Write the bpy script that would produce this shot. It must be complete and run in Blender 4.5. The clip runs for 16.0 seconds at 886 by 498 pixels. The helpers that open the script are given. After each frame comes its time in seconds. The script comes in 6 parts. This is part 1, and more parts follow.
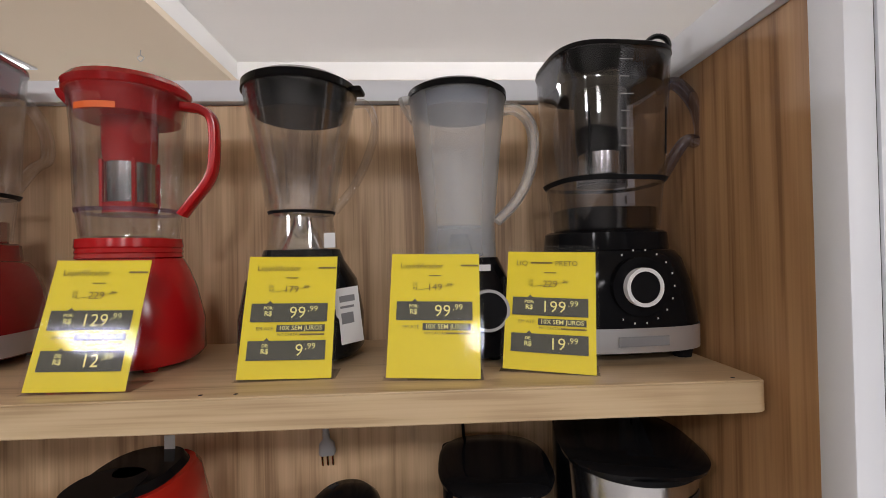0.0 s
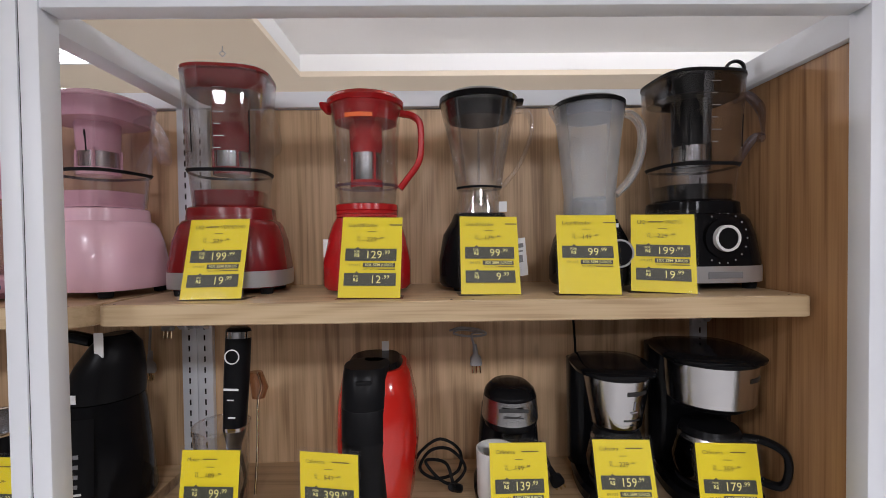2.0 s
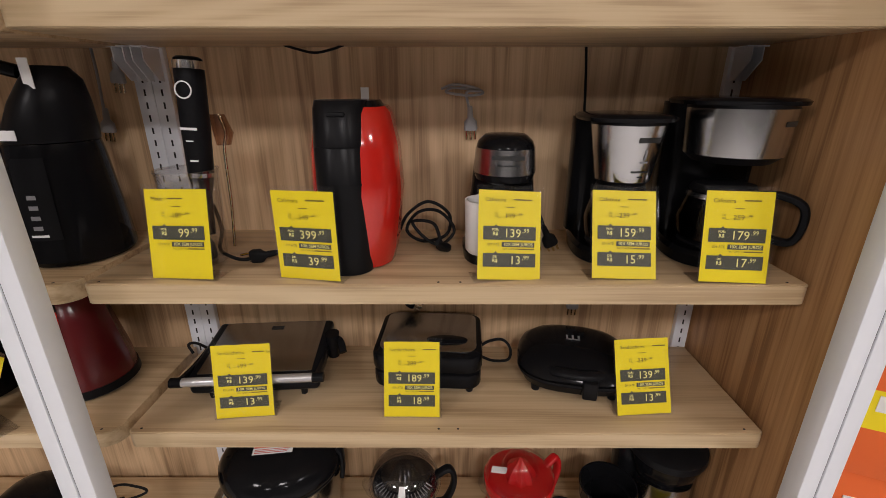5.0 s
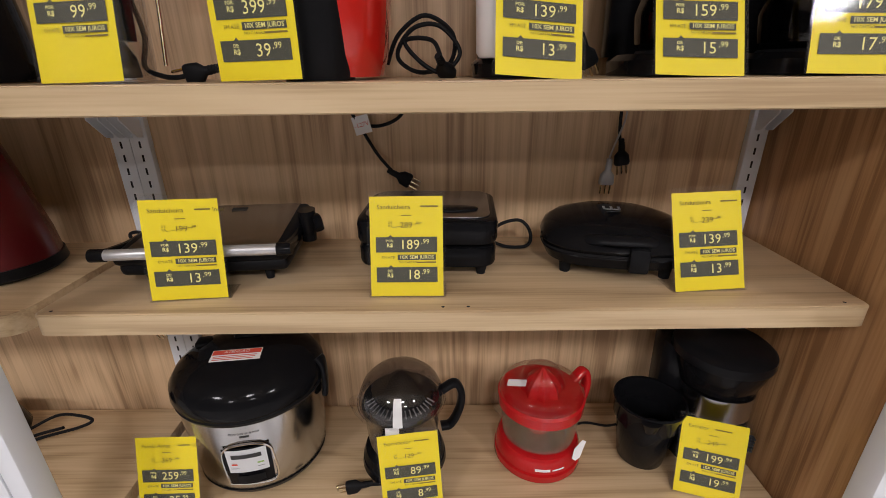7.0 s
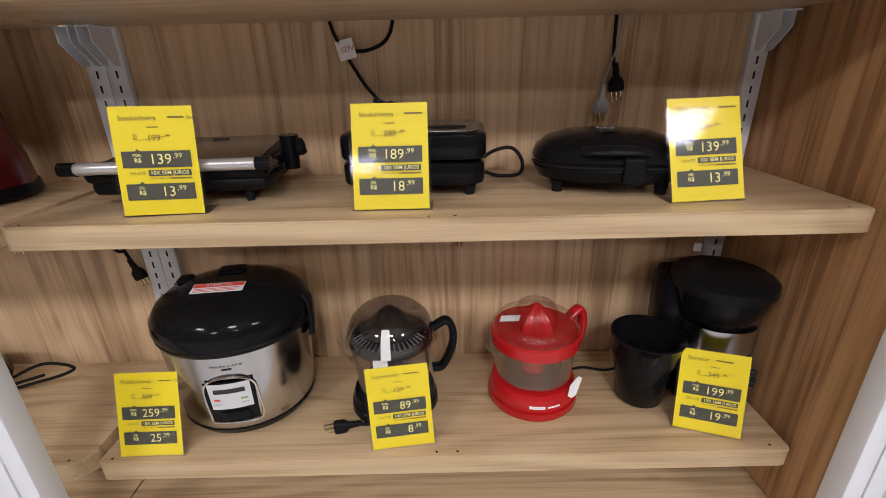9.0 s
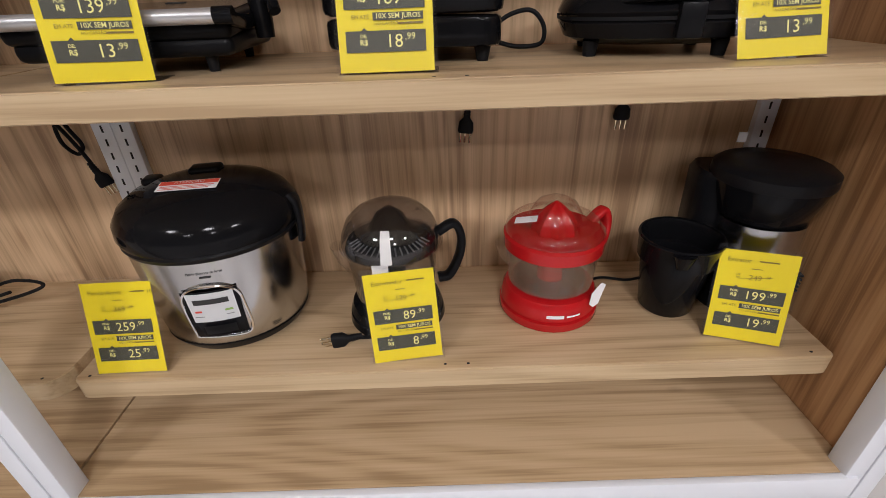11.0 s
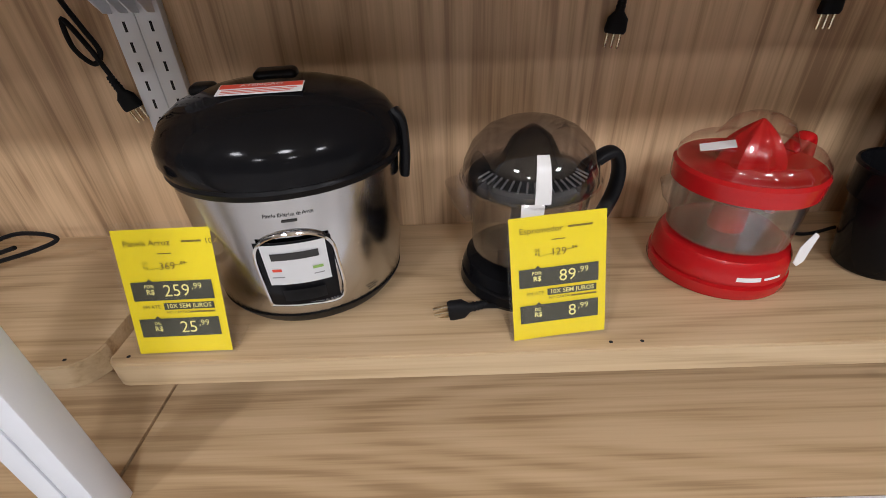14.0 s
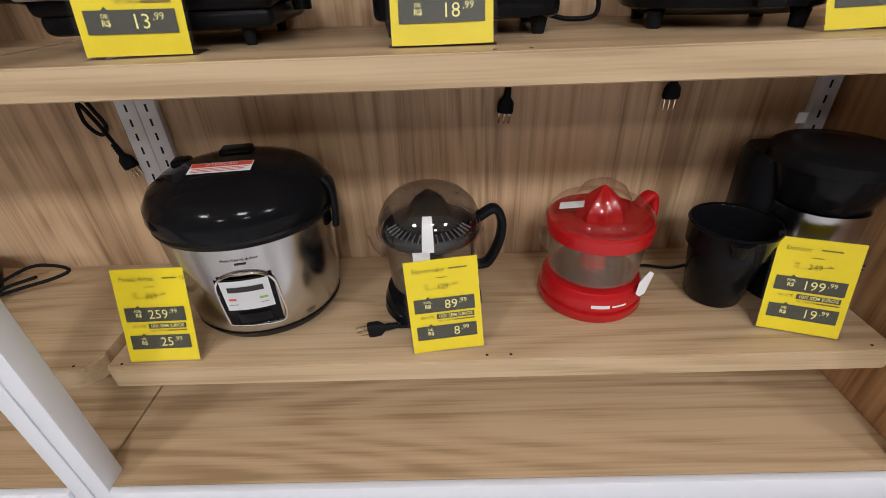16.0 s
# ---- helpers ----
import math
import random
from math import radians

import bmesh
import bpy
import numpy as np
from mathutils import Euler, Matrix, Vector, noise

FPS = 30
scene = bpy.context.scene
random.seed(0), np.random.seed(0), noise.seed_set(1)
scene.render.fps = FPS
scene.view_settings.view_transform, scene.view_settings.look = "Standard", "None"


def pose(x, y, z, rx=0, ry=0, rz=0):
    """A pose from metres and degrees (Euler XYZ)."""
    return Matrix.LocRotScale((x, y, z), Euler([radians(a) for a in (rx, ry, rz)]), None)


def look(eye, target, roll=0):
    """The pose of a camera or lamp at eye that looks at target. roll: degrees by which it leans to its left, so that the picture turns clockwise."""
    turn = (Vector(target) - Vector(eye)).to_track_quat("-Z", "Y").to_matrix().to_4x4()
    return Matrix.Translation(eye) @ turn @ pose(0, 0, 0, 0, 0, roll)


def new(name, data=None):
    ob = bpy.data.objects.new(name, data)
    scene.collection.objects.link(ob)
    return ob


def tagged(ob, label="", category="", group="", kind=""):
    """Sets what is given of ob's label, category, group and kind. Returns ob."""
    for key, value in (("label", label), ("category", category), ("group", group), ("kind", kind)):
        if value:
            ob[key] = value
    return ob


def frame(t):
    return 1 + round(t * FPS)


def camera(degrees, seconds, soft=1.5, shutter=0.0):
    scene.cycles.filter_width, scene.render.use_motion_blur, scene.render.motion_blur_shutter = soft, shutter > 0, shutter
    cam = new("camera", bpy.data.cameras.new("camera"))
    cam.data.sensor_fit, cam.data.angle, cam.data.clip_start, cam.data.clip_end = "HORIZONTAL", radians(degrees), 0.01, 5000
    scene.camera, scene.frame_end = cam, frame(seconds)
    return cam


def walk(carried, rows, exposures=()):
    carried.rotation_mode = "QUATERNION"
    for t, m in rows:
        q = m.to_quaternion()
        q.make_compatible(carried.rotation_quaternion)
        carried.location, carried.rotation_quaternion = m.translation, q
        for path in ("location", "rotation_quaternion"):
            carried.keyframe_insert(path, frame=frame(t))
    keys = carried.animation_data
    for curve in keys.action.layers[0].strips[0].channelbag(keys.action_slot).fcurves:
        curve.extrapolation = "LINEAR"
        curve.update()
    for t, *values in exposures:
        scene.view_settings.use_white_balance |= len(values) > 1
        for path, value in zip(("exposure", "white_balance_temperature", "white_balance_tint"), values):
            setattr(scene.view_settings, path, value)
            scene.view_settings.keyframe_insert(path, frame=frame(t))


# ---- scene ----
cam = camera(90.0, 16.0, 0.75)
PATH = [
    (0, (0.798, -0.449, 1.684), (0.891, 1.548, 1.708), -1.1),
    (0.5, (0.671, -0.52, 1.673), (0.752, 1.478, 1.71), -0.9),
    (1, (0.566, -0.583, 1.66), (0.623, 1.416, 1.685), -0.8),
    (1.5, (0.539, -0.629, 1.656), (0.572, 1.371, 1.667), -0.9),
    (2, (0.548, -0.707, 1.644), (0.576, 1.293, 1.601), -0.7),
    (2.5, (0.55, -0.78, 1.632), (0.58, 1.215, 1.49), -0.0),
    (3, (0.547, -0.812, 1.615), (0.57, 1.179, 1.423), 0.5),
    (3.5, (0.555, -0.814, 1.612), (0.569, 1.174, 1.389), 0.4),
    (4, (0.567, -0.788, 1.581), (0.575, 1.187, 1.266), 0.4),
    (4.5, (0.583, -0.737, 1.527), (0.581, 1.197, 1.018), 0.2),
    (5, (0.58, -0.634, 1.44), (0.576, 1.244, 0.752), 0.0),
    (5.2, (0.576, -0.603, 1.387), (0.572, 1.278, 0.707), -0.1),
    (7.3, (0.572, -0.526, 1.138), (0.568, 1.323, 0.375), -0.8),
    (7.5, (0.573, -0.53, 1.122), (0.561, 1.317, 0.356), -1.0),
    (8, (0.575, -0.54, 1.084), (0.565, 1.307, 0.317), -0.9),
    (8.5, (0.584, -0.546, 1.048), (0.579, 1.303, 0.284), -1.1),
    (9, (0.59, -0.547, 1.034), (0.587, 1.306, 0.281), -1.3),
    (9.5, (0.589, -0.546, 1.03), (0.587, 1.305, 0.273), -1.5),
    (10, (0.582, -0.524, 0.96), (0.576, 1.292, 0.123), -1.9),
    (10.2, (0.581, -0.509, 0.93), (0.572, 1.287, 0.051), -2.1),
    (12.3, (0.5, -0.424, 0.935), (0.499, 1.224, -0.198), -1.9),
    (12.5, (0.458, -0.392, 0.905), (0.451, 1.248, -0.24), -2.0),
    (13, (0.402, -0.335, 0.814), (0.385, 1.307, -0.326), -2.3),
    (13.5, (0.399, -0.329, 0.799), (0.379, 1.326, -0.324), -2.3),
    (14, (0.391, -0.341, 0.808), (0.374, 1.324, -0.3), -2.2),
    (14.5, (0.404, -0.362, 0.814), (0.379, 1.314, -0.278), -2.3),
    (15, (0.441, -0.397, 0.832), (0.418, 1.286, -0.247), -2.4),
    (15.5, (0.476, -0.425, 0.865), (0.447, 1.268, -0.2), -2.4),
    (16, (0.522, -0.455, 0.921), (0.488, 1.237, -0.145), -2.3),
]
EXPOSURES = [(0, -0.21, 6400, 10), (1.5, -0.19, 6050, 10), (3.5, -0.27, 6300, 10), (5.0, -0.22, 6650, 12), (7.5, -0.01, 6350, 11), (9.0, 0.10, 6250, 11), (10.2, 0.09, 6250, 11), (12.5, -0.09, 6350, 10), (13.5, 0.17, 6150, 9), (15.0, 0.13, 6200, 9), (16.0, 0.03, 6200, 9)]
walk(cam, [(t, look(eye, target, roll)) for t, eye, target, roll in PATH], EXPOSURES)

# ---- world, lamps, exposure ----
world = bpy.data.worlds.new("world")
scene.world = world
world.use_nodes = True
world.node_tree.nodes["Background"].inputs[0].default_value = (0.9, 0.94, 1.0, 1)
world.node_tree.nodes["Background"].inputs[1].default_value = 0.05
scene.view_settings.exposure = 0.0
CEIL = 2.9
# the last three are unseen, added so that floor bounce brightens the ceiling
LAMPS = [(-1.92, 2.10), (-1.5, -2.6), (0.9, -2.7), (3.0, -2.6), (-0.6, -4.6), (1.8, -4.6), (-2.6, 4.6), (0.6, 4.7), (3.5, 4.6)]
LAMP_WATTS = 45.0
for lx, ly in LAMPS:
    ld = bpy.data.lights.new("ceiling_lamp", "AREA")
    ld.shape, ld.size, ld.size_y, ld.energy, ld.color = "RECTANGLE", 0.5, 0.5, LAMP_WATTS * (1.5 if ly > 0 else 0.65 if ly < -4 else 1.08), (1.0, 0.96, 0.985)
    lo = new("ceiling_lamp", ld)
    lo.matrix_world = pose(lx, ly, CEIL - 0.03)
# unseen fill lamp added on the ledge to brighten the raised ceiling
cl = bpy.data.lights.new("cove_fill", "AREA")
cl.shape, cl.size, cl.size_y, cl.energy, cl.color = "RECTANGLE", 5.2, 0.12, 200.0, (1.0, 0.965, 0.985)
new("cove_fill", cl).matrix_world = pose(2.3, 0.38, CEIL + 0.09, 160, 0, 0)

# ---- materials ----


def material(name, color, rough=0.5, metal=0.0, vary=0.06, scale=30.0, bump=0.02, bscale=220.0, coat=0.0, spec=0.5, smudge=0.06):
    """Principled surface with two scales of variation in colour and gloss, and fine relief."""
    m = bpy.data.materials.new(name)
    m.use_nodes = True
    nt = m.node_tree
    b = nt.nodes["Principled BSDF"]
    tc = nt.nodes.new("ShaderNodeTexCoord")
    n1 = nt.nodes.new("ShaderNodeTexNoise")
    n1.inputs["Scale"].default_value, n1.inputs["Detail"].default_value = scale, 4
    nt.links.new(tc.outputs["Object"], n1.inputs["Vector"])
    mix = nt.nodes.new("ShaderNodeMix")
    mix.data_type = "RGBA"
    dark = [c * (1 - vary) for c in color]
    light = [min(1, c * (1 + vary)) for c in color]
    mix.inputs[6].default_value, mix.inputs[7].default_value = (*dark, 1), (*light, 1)
    nt.links.new(n1.outputs["Fac"], mix.inputs[0])
    nt.links.new(mix.outputs[2], b.inputs["Base Color"])
    n3 = nt.nodes.new("ShaderNodeTexNoise")
    n3.inputs["Scale"].default_value, n3.inputs["Detail"].default_value = 9.0, 5
    nt.links.new(tc.outputs["Object"], n3.inputs["Vector"])
    mr = nt.nodes.new("ShaderNodeMapRange")
    mr.inputs["To Min"].default_value, mr.inputs["To Max"].default_value = max(0.02, rough - smudge), rough + smudge
    nt.links.new(n3.outputs["Fac"], mr.inputs["Value"])
    nt.links.new(mr.outputs["Result"], b.inputs["Roughness"])
    b.inputs["Metallic"].default_value = metal
    b.inputs["Coat Weight"].default_value = coat
    b.inputs["Coat Roughness"].default_value = 0.06
    b.inputs["Specular IOR Level"].default_value = spec
    if bump:
        n2 = nt.nodes.new("ShaderNodeTexNoise")
        n2.inputs["Scale"].default_value = bscale
        nt.links.new(tc.outputs["Object"], n2.inputs["Vector"])
        bp = nt.nodes.new("ShaderNodeBump")
        bp.inputs["Strength"].default_value, bp.inputs["Distance"].default_value = bump, 0.002
        nt.links.new(n2.outputs["Fac"], bp.inputs["Height"])
        nt.links.new(bp.outputs["Normal"], b.inputs["Normal"])
    return m


def wood(name, axis, pale, mid, dark, gloss=0.42, figure=1.0):
    """Wood-look laminate: long grain along an axis (0 x, 1 y, 2 z), broad figure, fine pores."""
    m = bpy.data.materials.new(name)
    m.use_nodes = True
    nt = m.node_tree
    b = nt.nodes["Principled BSDF"]
    geo = nt.nodes.new("ShaderNodeNewGeometry")

    def mapped(lengthwise, across):
        mp = nt.nodes.new("ShaderNodeMapping")
        mp.inputs["Scale"].default_value = [lengthwise if i == axis else across for i in range(3)]
        nt.links.new(geo.outputs["Position"], mp.inputs["Vector"])
        return mp

    def grain(lengthwise, across, detail, distortion):
        n = nt.nodes.new("ShaderNodeTexNoise")
        n.inputs["Scale"].default_value, n.inputs["Detail"].default_value = 1.0, detail
        n.inputs["Distortion"].default_value = distortion
        nt.links.new(mapped(lengthwise, across).outputs["Vector"], n.inputs["Vector"])
        return n

    broad = grain(0.9, 9.0, 3, 0.6 * figure)
    streak = grain(1.3, 62.0, 6, 0.5)
    pores = grain(6.0, 260.0, 3, 0.0)
    # cathedral figure: growth lines along the contours of a slow field
    field = grain(0.55, 4.4, 1.2, 0.25 * figure)
    k1 = nt.nodes.new("ShaderNodeMath")
    k1.operation, k1.inputs[1].default_value = "MULTIPLY", 95.0
    nt.links.new(field.outputs["Fac"], k1.inputs[0])
    k2 = nt.nodes.new("ShaderNodeMath")
    k2.operation = "SINE"
    nt.links.new(k1.outputs[0], k2.inputs[0])
    ring = nt.nodes.new("ShaderNodeMapRange")
    ring.inputs["From Min"].default_value = -1.0
    nt.links.new(k2.outputs[0], ring.inputs["Value"])

    def mixv(a, b2, f):
        mx = nt.nodes.new("ShaderNodeMix")
        mx.inputs[0].default_value = f
        nt.links.new(a, mx.inputs[2])
        nt.links.new(b2, mx.inputs[3])
        return mx.outputs[0]

    v = mixv(broad.outputs["Fac"], streak.outputs["Fac"], 0.66)
    v = mixv(v, ring.outputs["Result"], 0.12)
    v = mixv(v, pores.outputs["Fac"], 0.24)
    ramp = nt.nodes.new("ShaderNodeValToRGB")
    e = ramp.color_ramp.elements
    e[0].position, e[0].color = 0.385, (*dark, 1)
    e[1].position, e[1].color = 0.59, (*pale, 1)
    k = ramp.color_ramp.elements.new(0.475)
    k.color = (*mid, 1)
    nt.links.new(v, ramp.inputs["Fac"])
    # sparse knots and marks
    vo = nt.nodes.new("ShaderNodeTexVoronoi")
    vo.inputs["Scale"].default_value = 1.0
    nt.links.new(mapped(3.0, 7.0).outputs["Vector"], vo.inputs["Vector"])
    kn = nt.nodes.new("ShaderNodeMapRange")
    kn.inputs["From Min"].default_value, kn.inputs["From Max"].default_value = 0.02, 0.07
    kn.inputs["To Min"].default_value, kn.inputs["To Max"].default_value = 0.78, 1.0
    nt.links.new(vo.outputs["Distance"], kn.inputs["Value"])
    mul = nt.nodes.new("ShaderNodeMix")
    mul.data_type, mul.blend_type = "RGBA", "MULTIPLY"
    mul.inputs[0].default_value = 1.0
    nt.links.new(ramp.outputs["Color"], mul.inputs[6])
    nt.links.new(kn.outputs["Result"], mul.inputs[7])
    nt.links.new(mul.outputs[2], b.inputs["Base Color"])
    rr = nt.nodes.new("ShaderNodeMapRange")
    rr.inputs["To Min"].default_value, rr.inputs["To Max"].default_value = gloss - 0.06, gloss + 0.1
    nt.links.new(streak.outputs["Fac"], rr.inputs["Value"])
    nt.links.new(rr.outputs["Result"], b.inputs["Roughness"])
    bp = nt.nodes.new("ShaderNodeBump")
    bp.inputs["Strength"].default_value, bp.inputs["Distance"].default_value = 0.16, 0.001
    nt.links.new(pores.outputs["Fac"], bp.inputs["Height"])
    nt.links.new(bp.outputs["Normal"], b.inputs["Normal"])
    return m


def clear(name, tint, rough=0.04, gloss=0.05, milk=0.0, milk_color=(0.8, 0.82, 0.85)):
    """Thin clear plastic: tinted see-through wall with a Fresnel gloss; milk scatters light in it."""
    m = bpy.data.materials.new(name)
    m.use_nodes = True
    nt = m.node_tree
    nt.nodes.remove(nt.nodes["Principled BSDF"])
    out = nt.nodes["Material Output"]
    tr = nt.nodes.new("ShaderNodeBsdfTransparent")
    tr.inputs["Color"].default_value = (*[c ** 0.5 for c in tint], 1)
    gl = nt.nodes.new("ShaderNodeBsdfGlossy")
    gl.inputs["Roughness"].default_value = rough
    lw = nt.nodes.new("ShaderNodeLayerWeight")
    lw.inputs["Blend"].default_value = 0.5
    pw = nt.nodes.new("ShaderNodeMath")
    pw.operation, pw.inputs[1].default_value = "POWER", 3.0
    nt.links.new(lw.outputs["Facing"], pw.inputs[0])
    fr = nt.nodes.new("ShaderNodeMapRange")
    fr.inputs["To Min"].default_value, fr.inputs["To Max"].default_value = gloss, 0.75
    nt.links.new(pw.outputs[0], fr.inputs["Value"])
    tc = nt.nodes.new("ShaderNodeTexCoord")
    nz = nt.nodes.new("ShaderNodeTexNoise")
    nz.inputs["Scale"].default_value = 14.0
    nt.links.new(tc.outputs["Object"], nz.inputs["Vector"])
    bp = nt.nodes.new("ShaderNodeBump")
    bp.inputs["Strength"].default_value, bp.inputs["Distance"].default_value = 0.12, 0.004
    nt.links.new(nz.outputs["Fac"], bp.inputs["Height"])
    nt.links.new(bp.outputs["Normal"], gl.inputs["Normal"])
    mix = nt.nodes.new("ShaderNodeMixShader")
    base = tr.outputs[0]
    if milk:
        di = nt.nodes.new("ShaderNodeBsdfDiffuse")
        di.inputs["Color"].default_value = (*milk_color, 1)
        tl = nt.nodes.new("ShaderNodeBsdfTranslucent")
        tl.inputs["Color"].default_value = (*milk_color, 1)
        dm = nt.nodes.new("ShaderNodeMixShader")
        dm.inputs[0].default_value = 0.5
        nt.links.new(di.outputs[0], dm.inputs[1])
        nt.links.new(tl.outputs[0], dm.inputs[2])
        mm = nt.nodes.new("ShaderNodeMixShader")
        mm.inputs[0].default_value = milk * 0.55
        nt.links.new(tr.outputs[0], mm.inputs[1])
        nt.links.new(dm.outputs[0], mm.inputs[2])
        base = mm.outputs[0]
    nt.links.new(fr.outputs[0], mix.inputs[0])
    nt.links.new(base, mix.inputs[1])
    nt.links.new(gl.outputs[0], mix.inputs[2])
    nt.links.new(mix.outputs[0], out.inputs["Surface"])
    return m


def brushed(name, color, axis, rough=0.24):
    """Brushed steel: fine lines along one axis that break up the gloss."""
    m = material(name, color, rough, 1.0, 0.05, 12.0, 0)
    nt = m.node_tree
    b = nt.nodes["Principled BSDF"]
    tc = nt.nodes.new("ShaderNodeTexCoord")
    mp = nt.nodes.new("ShaderNodeMapping")
    mp.inputs["Scale"].default_value = [4.0 if i == axis else 900.0 for i in range(3)]
    n = nt.nodes.new("ShaderNodeTexNoise")
    n.inputs["Scale"].default_value = 1.0
    bp = nt.nodes.new("ShaderNodeBump")
    bp.inputs["Strength"].default_value, bp.inputs["Distance"].default_value = 0.12, 0.0006
    nt.links.new(tc.outputs["Object"], mp.inputs["Vector"])
    nt.links.new(mp.outputs["Vector"], n.inputs["Vector"])
    nt.links.new(n.outputs["Fac"], bp.inputs["Height"])
    nt.links.new(bp.outputs["Normal"], b.inputs["Normal"])
    b.inputs["Anisotropic"].default_value = 0.6
    return m


def glow(name, color, strength):
    m = bpy.data.materials.new(name)
    m.use_nodes = True
    b = m.node_tree.nodes["Principled BSDF"]
    b.inputs["Emission Color"].default_value = (*color, 1)
    b.inputs["Emission Strength"].default_value = strength
    return m


WOOD_BACK = wood("wood_panel", 2, (0.69, 0.485, 0.290), (0.57, 0.386, 0.222), (0.375, 0.234, 0.130))
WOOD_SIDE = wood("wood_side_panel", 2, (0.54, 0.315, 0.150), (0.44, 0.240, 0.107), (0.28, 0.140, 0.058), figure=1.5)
WOOD_SHELF = wood("wood_shelf_top", 0, (0.60, 0.445, 0.272), (0.515, 0.369, 0.213), (0.36, 0.242, 0.130), 0.34, 0.55)
WOOD_EDGE = wood("wood_edge_band", 0, (0.60, 0.46, 0.28), (0.54, 0.40, 0.235), (0.42, 0.295, 0.165), 0.42, 0.4)
WHITE = material("white_paint", (0.76, 0.785, 0.83), 0.4, 0, 0.02, 6, 0.03, 300)
PLASTER = material("white_plaster", (0.82, 0.815, 0.80), 0.85, 0, 0.02, 2.5, 0.1, 90)
BEIGE = material("beige_plaster", (0.76, 0.66, 0.52), 0.85, 0, 0.03, 2.0, 0.1, 90)
FLOOR = material("floor_tile", (0.57, 0.555, 0.54), 0.3, 0, 0.06, 3.0, 0.02, 60)
SLOT = material("slot_shadow", (0.012, 0.012, 0.014), 0.8, 0, 0.1, 40, 0)
BLACK = material("black_gloss_plastic", (0.007, 0.007, 0.008), 0.10, 0, 0.2, 20, 0.01, 300, 0.0, 0.11)
BLACK_SATIN = material("black_satin_plastic", (0.009, 0.009, 0.010), 0.30, 0, 0.2, 30, 0.05, 500, 0.0, 0.09)
BLACK_MATT = material("black_matt_plastic", (0.012, 0.012, 0.013), 0.5, 0, 0.2, 30, 0.08, 700, 0.0, 0.08)
RED = material("red_plastic", (0.46, 0.010, 0.012), 0.2, 0, 0.08, 18, 0.01, 300, 0.08, 0.4)
DARK_RED = material("dark_red_plastic", (0.20, 0.008, 0.010), 0.24, 0, 0.1, 18, 0.01, 300, 0.08, 0.35)
RED_GLOSS = material("red_gloss_panel", (0.52, 0.016, 0.010), 0.14, 0, 0.06, 18, 0.01, 300, 0.5)
PINK = material("pink_plastic", (0.84, 0.54, 0.64), 0.24, 0, 0.04, 18, 0.01, 300, 0.2)
STEEL_V = brushed("brushed_steel_upright", (0.52, 0.52, 0.53), 2, 0.17)
STEEL_H = brushed("brushed_steel_level", (0.52, 0.52, 0.53), 0)
# surround kept dark so that glossy blacks and steel reflect less
WALLS = material("dark_surround", (0.15, 0.145, 0.14), 0.8, 0, 0.1, 1.2, 0.05, 60)
CHROME = material("chrome", (0.82, 0.82, 0.83), 0.08, 1.0, 0.03, 10, 0)
PANEL_SILVER = material("panel_silver", (0.66, 0.67, 0.68), 0.35, 0.15, 0.04, 20, 0.02)
SILVER = material("silver_paint", (0.55, 0.55, 0.56), 0.3, 0.6, 0.05, 20, 0.02)
BRASS = material("brass_pin", (0.70, 0.60, 0.42), 0.25, 1.0, 0.05, 40, 0)
CLEAR = clear("clear_plastic", (0.96, 0.955, 0.955), 0.035, 0.09, 0.04, (0.8, 0.8, 0.8))
CLEAR_BLUE = clear("clear_blue_tint", (0.42, 0.40, 0.52), 0.05, 0.09, 0.05, (0.3, 0.3, 0.5))
SMOKE = clear("smoked_plastic", (0.84, 0.83, 0.84), 0.04, 0.08)
DARK_SMOKE = clear("dark_smoked_plastic", (0.30, 0.29, 0.30))
RED_CLEAR = clear("clear_red_plastic", (0.72, 0.16, 0.15))
PINK_CLEAR = clear("clear_pink_plastic", (0.95, 0.89, 0.91), 0.04, 0.07, 0.04, (0.85, 0.66, 0.72))
FROST = clear("frosted_plastic", (0.97, 0.985, 1.0), 0.3, 0.04, 0.40, (0.96, 0.985, 1.0))
SLEEVE = clear("acetate_sleeve", (0.97, 0.97, 0.97), 0.06, 0.016, 0.05, (0.85, 0.85, 0.86))
YELLOW = material("yellow_card", (0.86, 0.70, 0.006), 0.45, 0, 0.02, 12, 0.01, 400, 0.0, 0.4)
TAG_DARK = material("dark_olive_print", (0.055, 0.055, 0.035), 0.5, 0, 0.05, 40, 0)
TAG_INK = material("brown_print", (0.20, 0.14, 0.01), 0.5, 0, 0.05, 40, 0)
TAG_PALE = material("pale_yellow_print", (0.88, 0.82, 0.30), 0.5, 0, 0.03, 40, 0)
PAPER = material("white_paper", (0.80, 0.80, 0.80), 0.7, 0, 0.02, 30, 0.05, 300)
WHITE_PLASTIC = material("white_plastic", (0.74, 0.74, 0.73), 0.3, 0, 0.02, 30, 0.01)
GREY_PRINT = material("grey_print", (0.22, 0.22, 0.23), 0.5, 0, 0.05, 40, 0)
WHITE_PRINT = material("white_print", (0.78, 0.78, 0.78), 0.4, 0, 0.03, 40, 0)
BLACK_PRINT = material("black_print", (0.02, 0.02, 0.02), 0.4, 0, 0.05, 40, 0)
RED_PRINT = material("red_print", (0.62, 0.06, 0.03), 0.5, 0, 0.05, 40, 0)
BLUE_PRINT = material("blue_print", (0.02, 0.10, 0.30), 0.4, 0, 0.1, 60, 0)
GREY_CABLE = material("grey_cable", (0.36, 0.36, 0.37), 0.45, 0, 0.05, 40, 0.02)
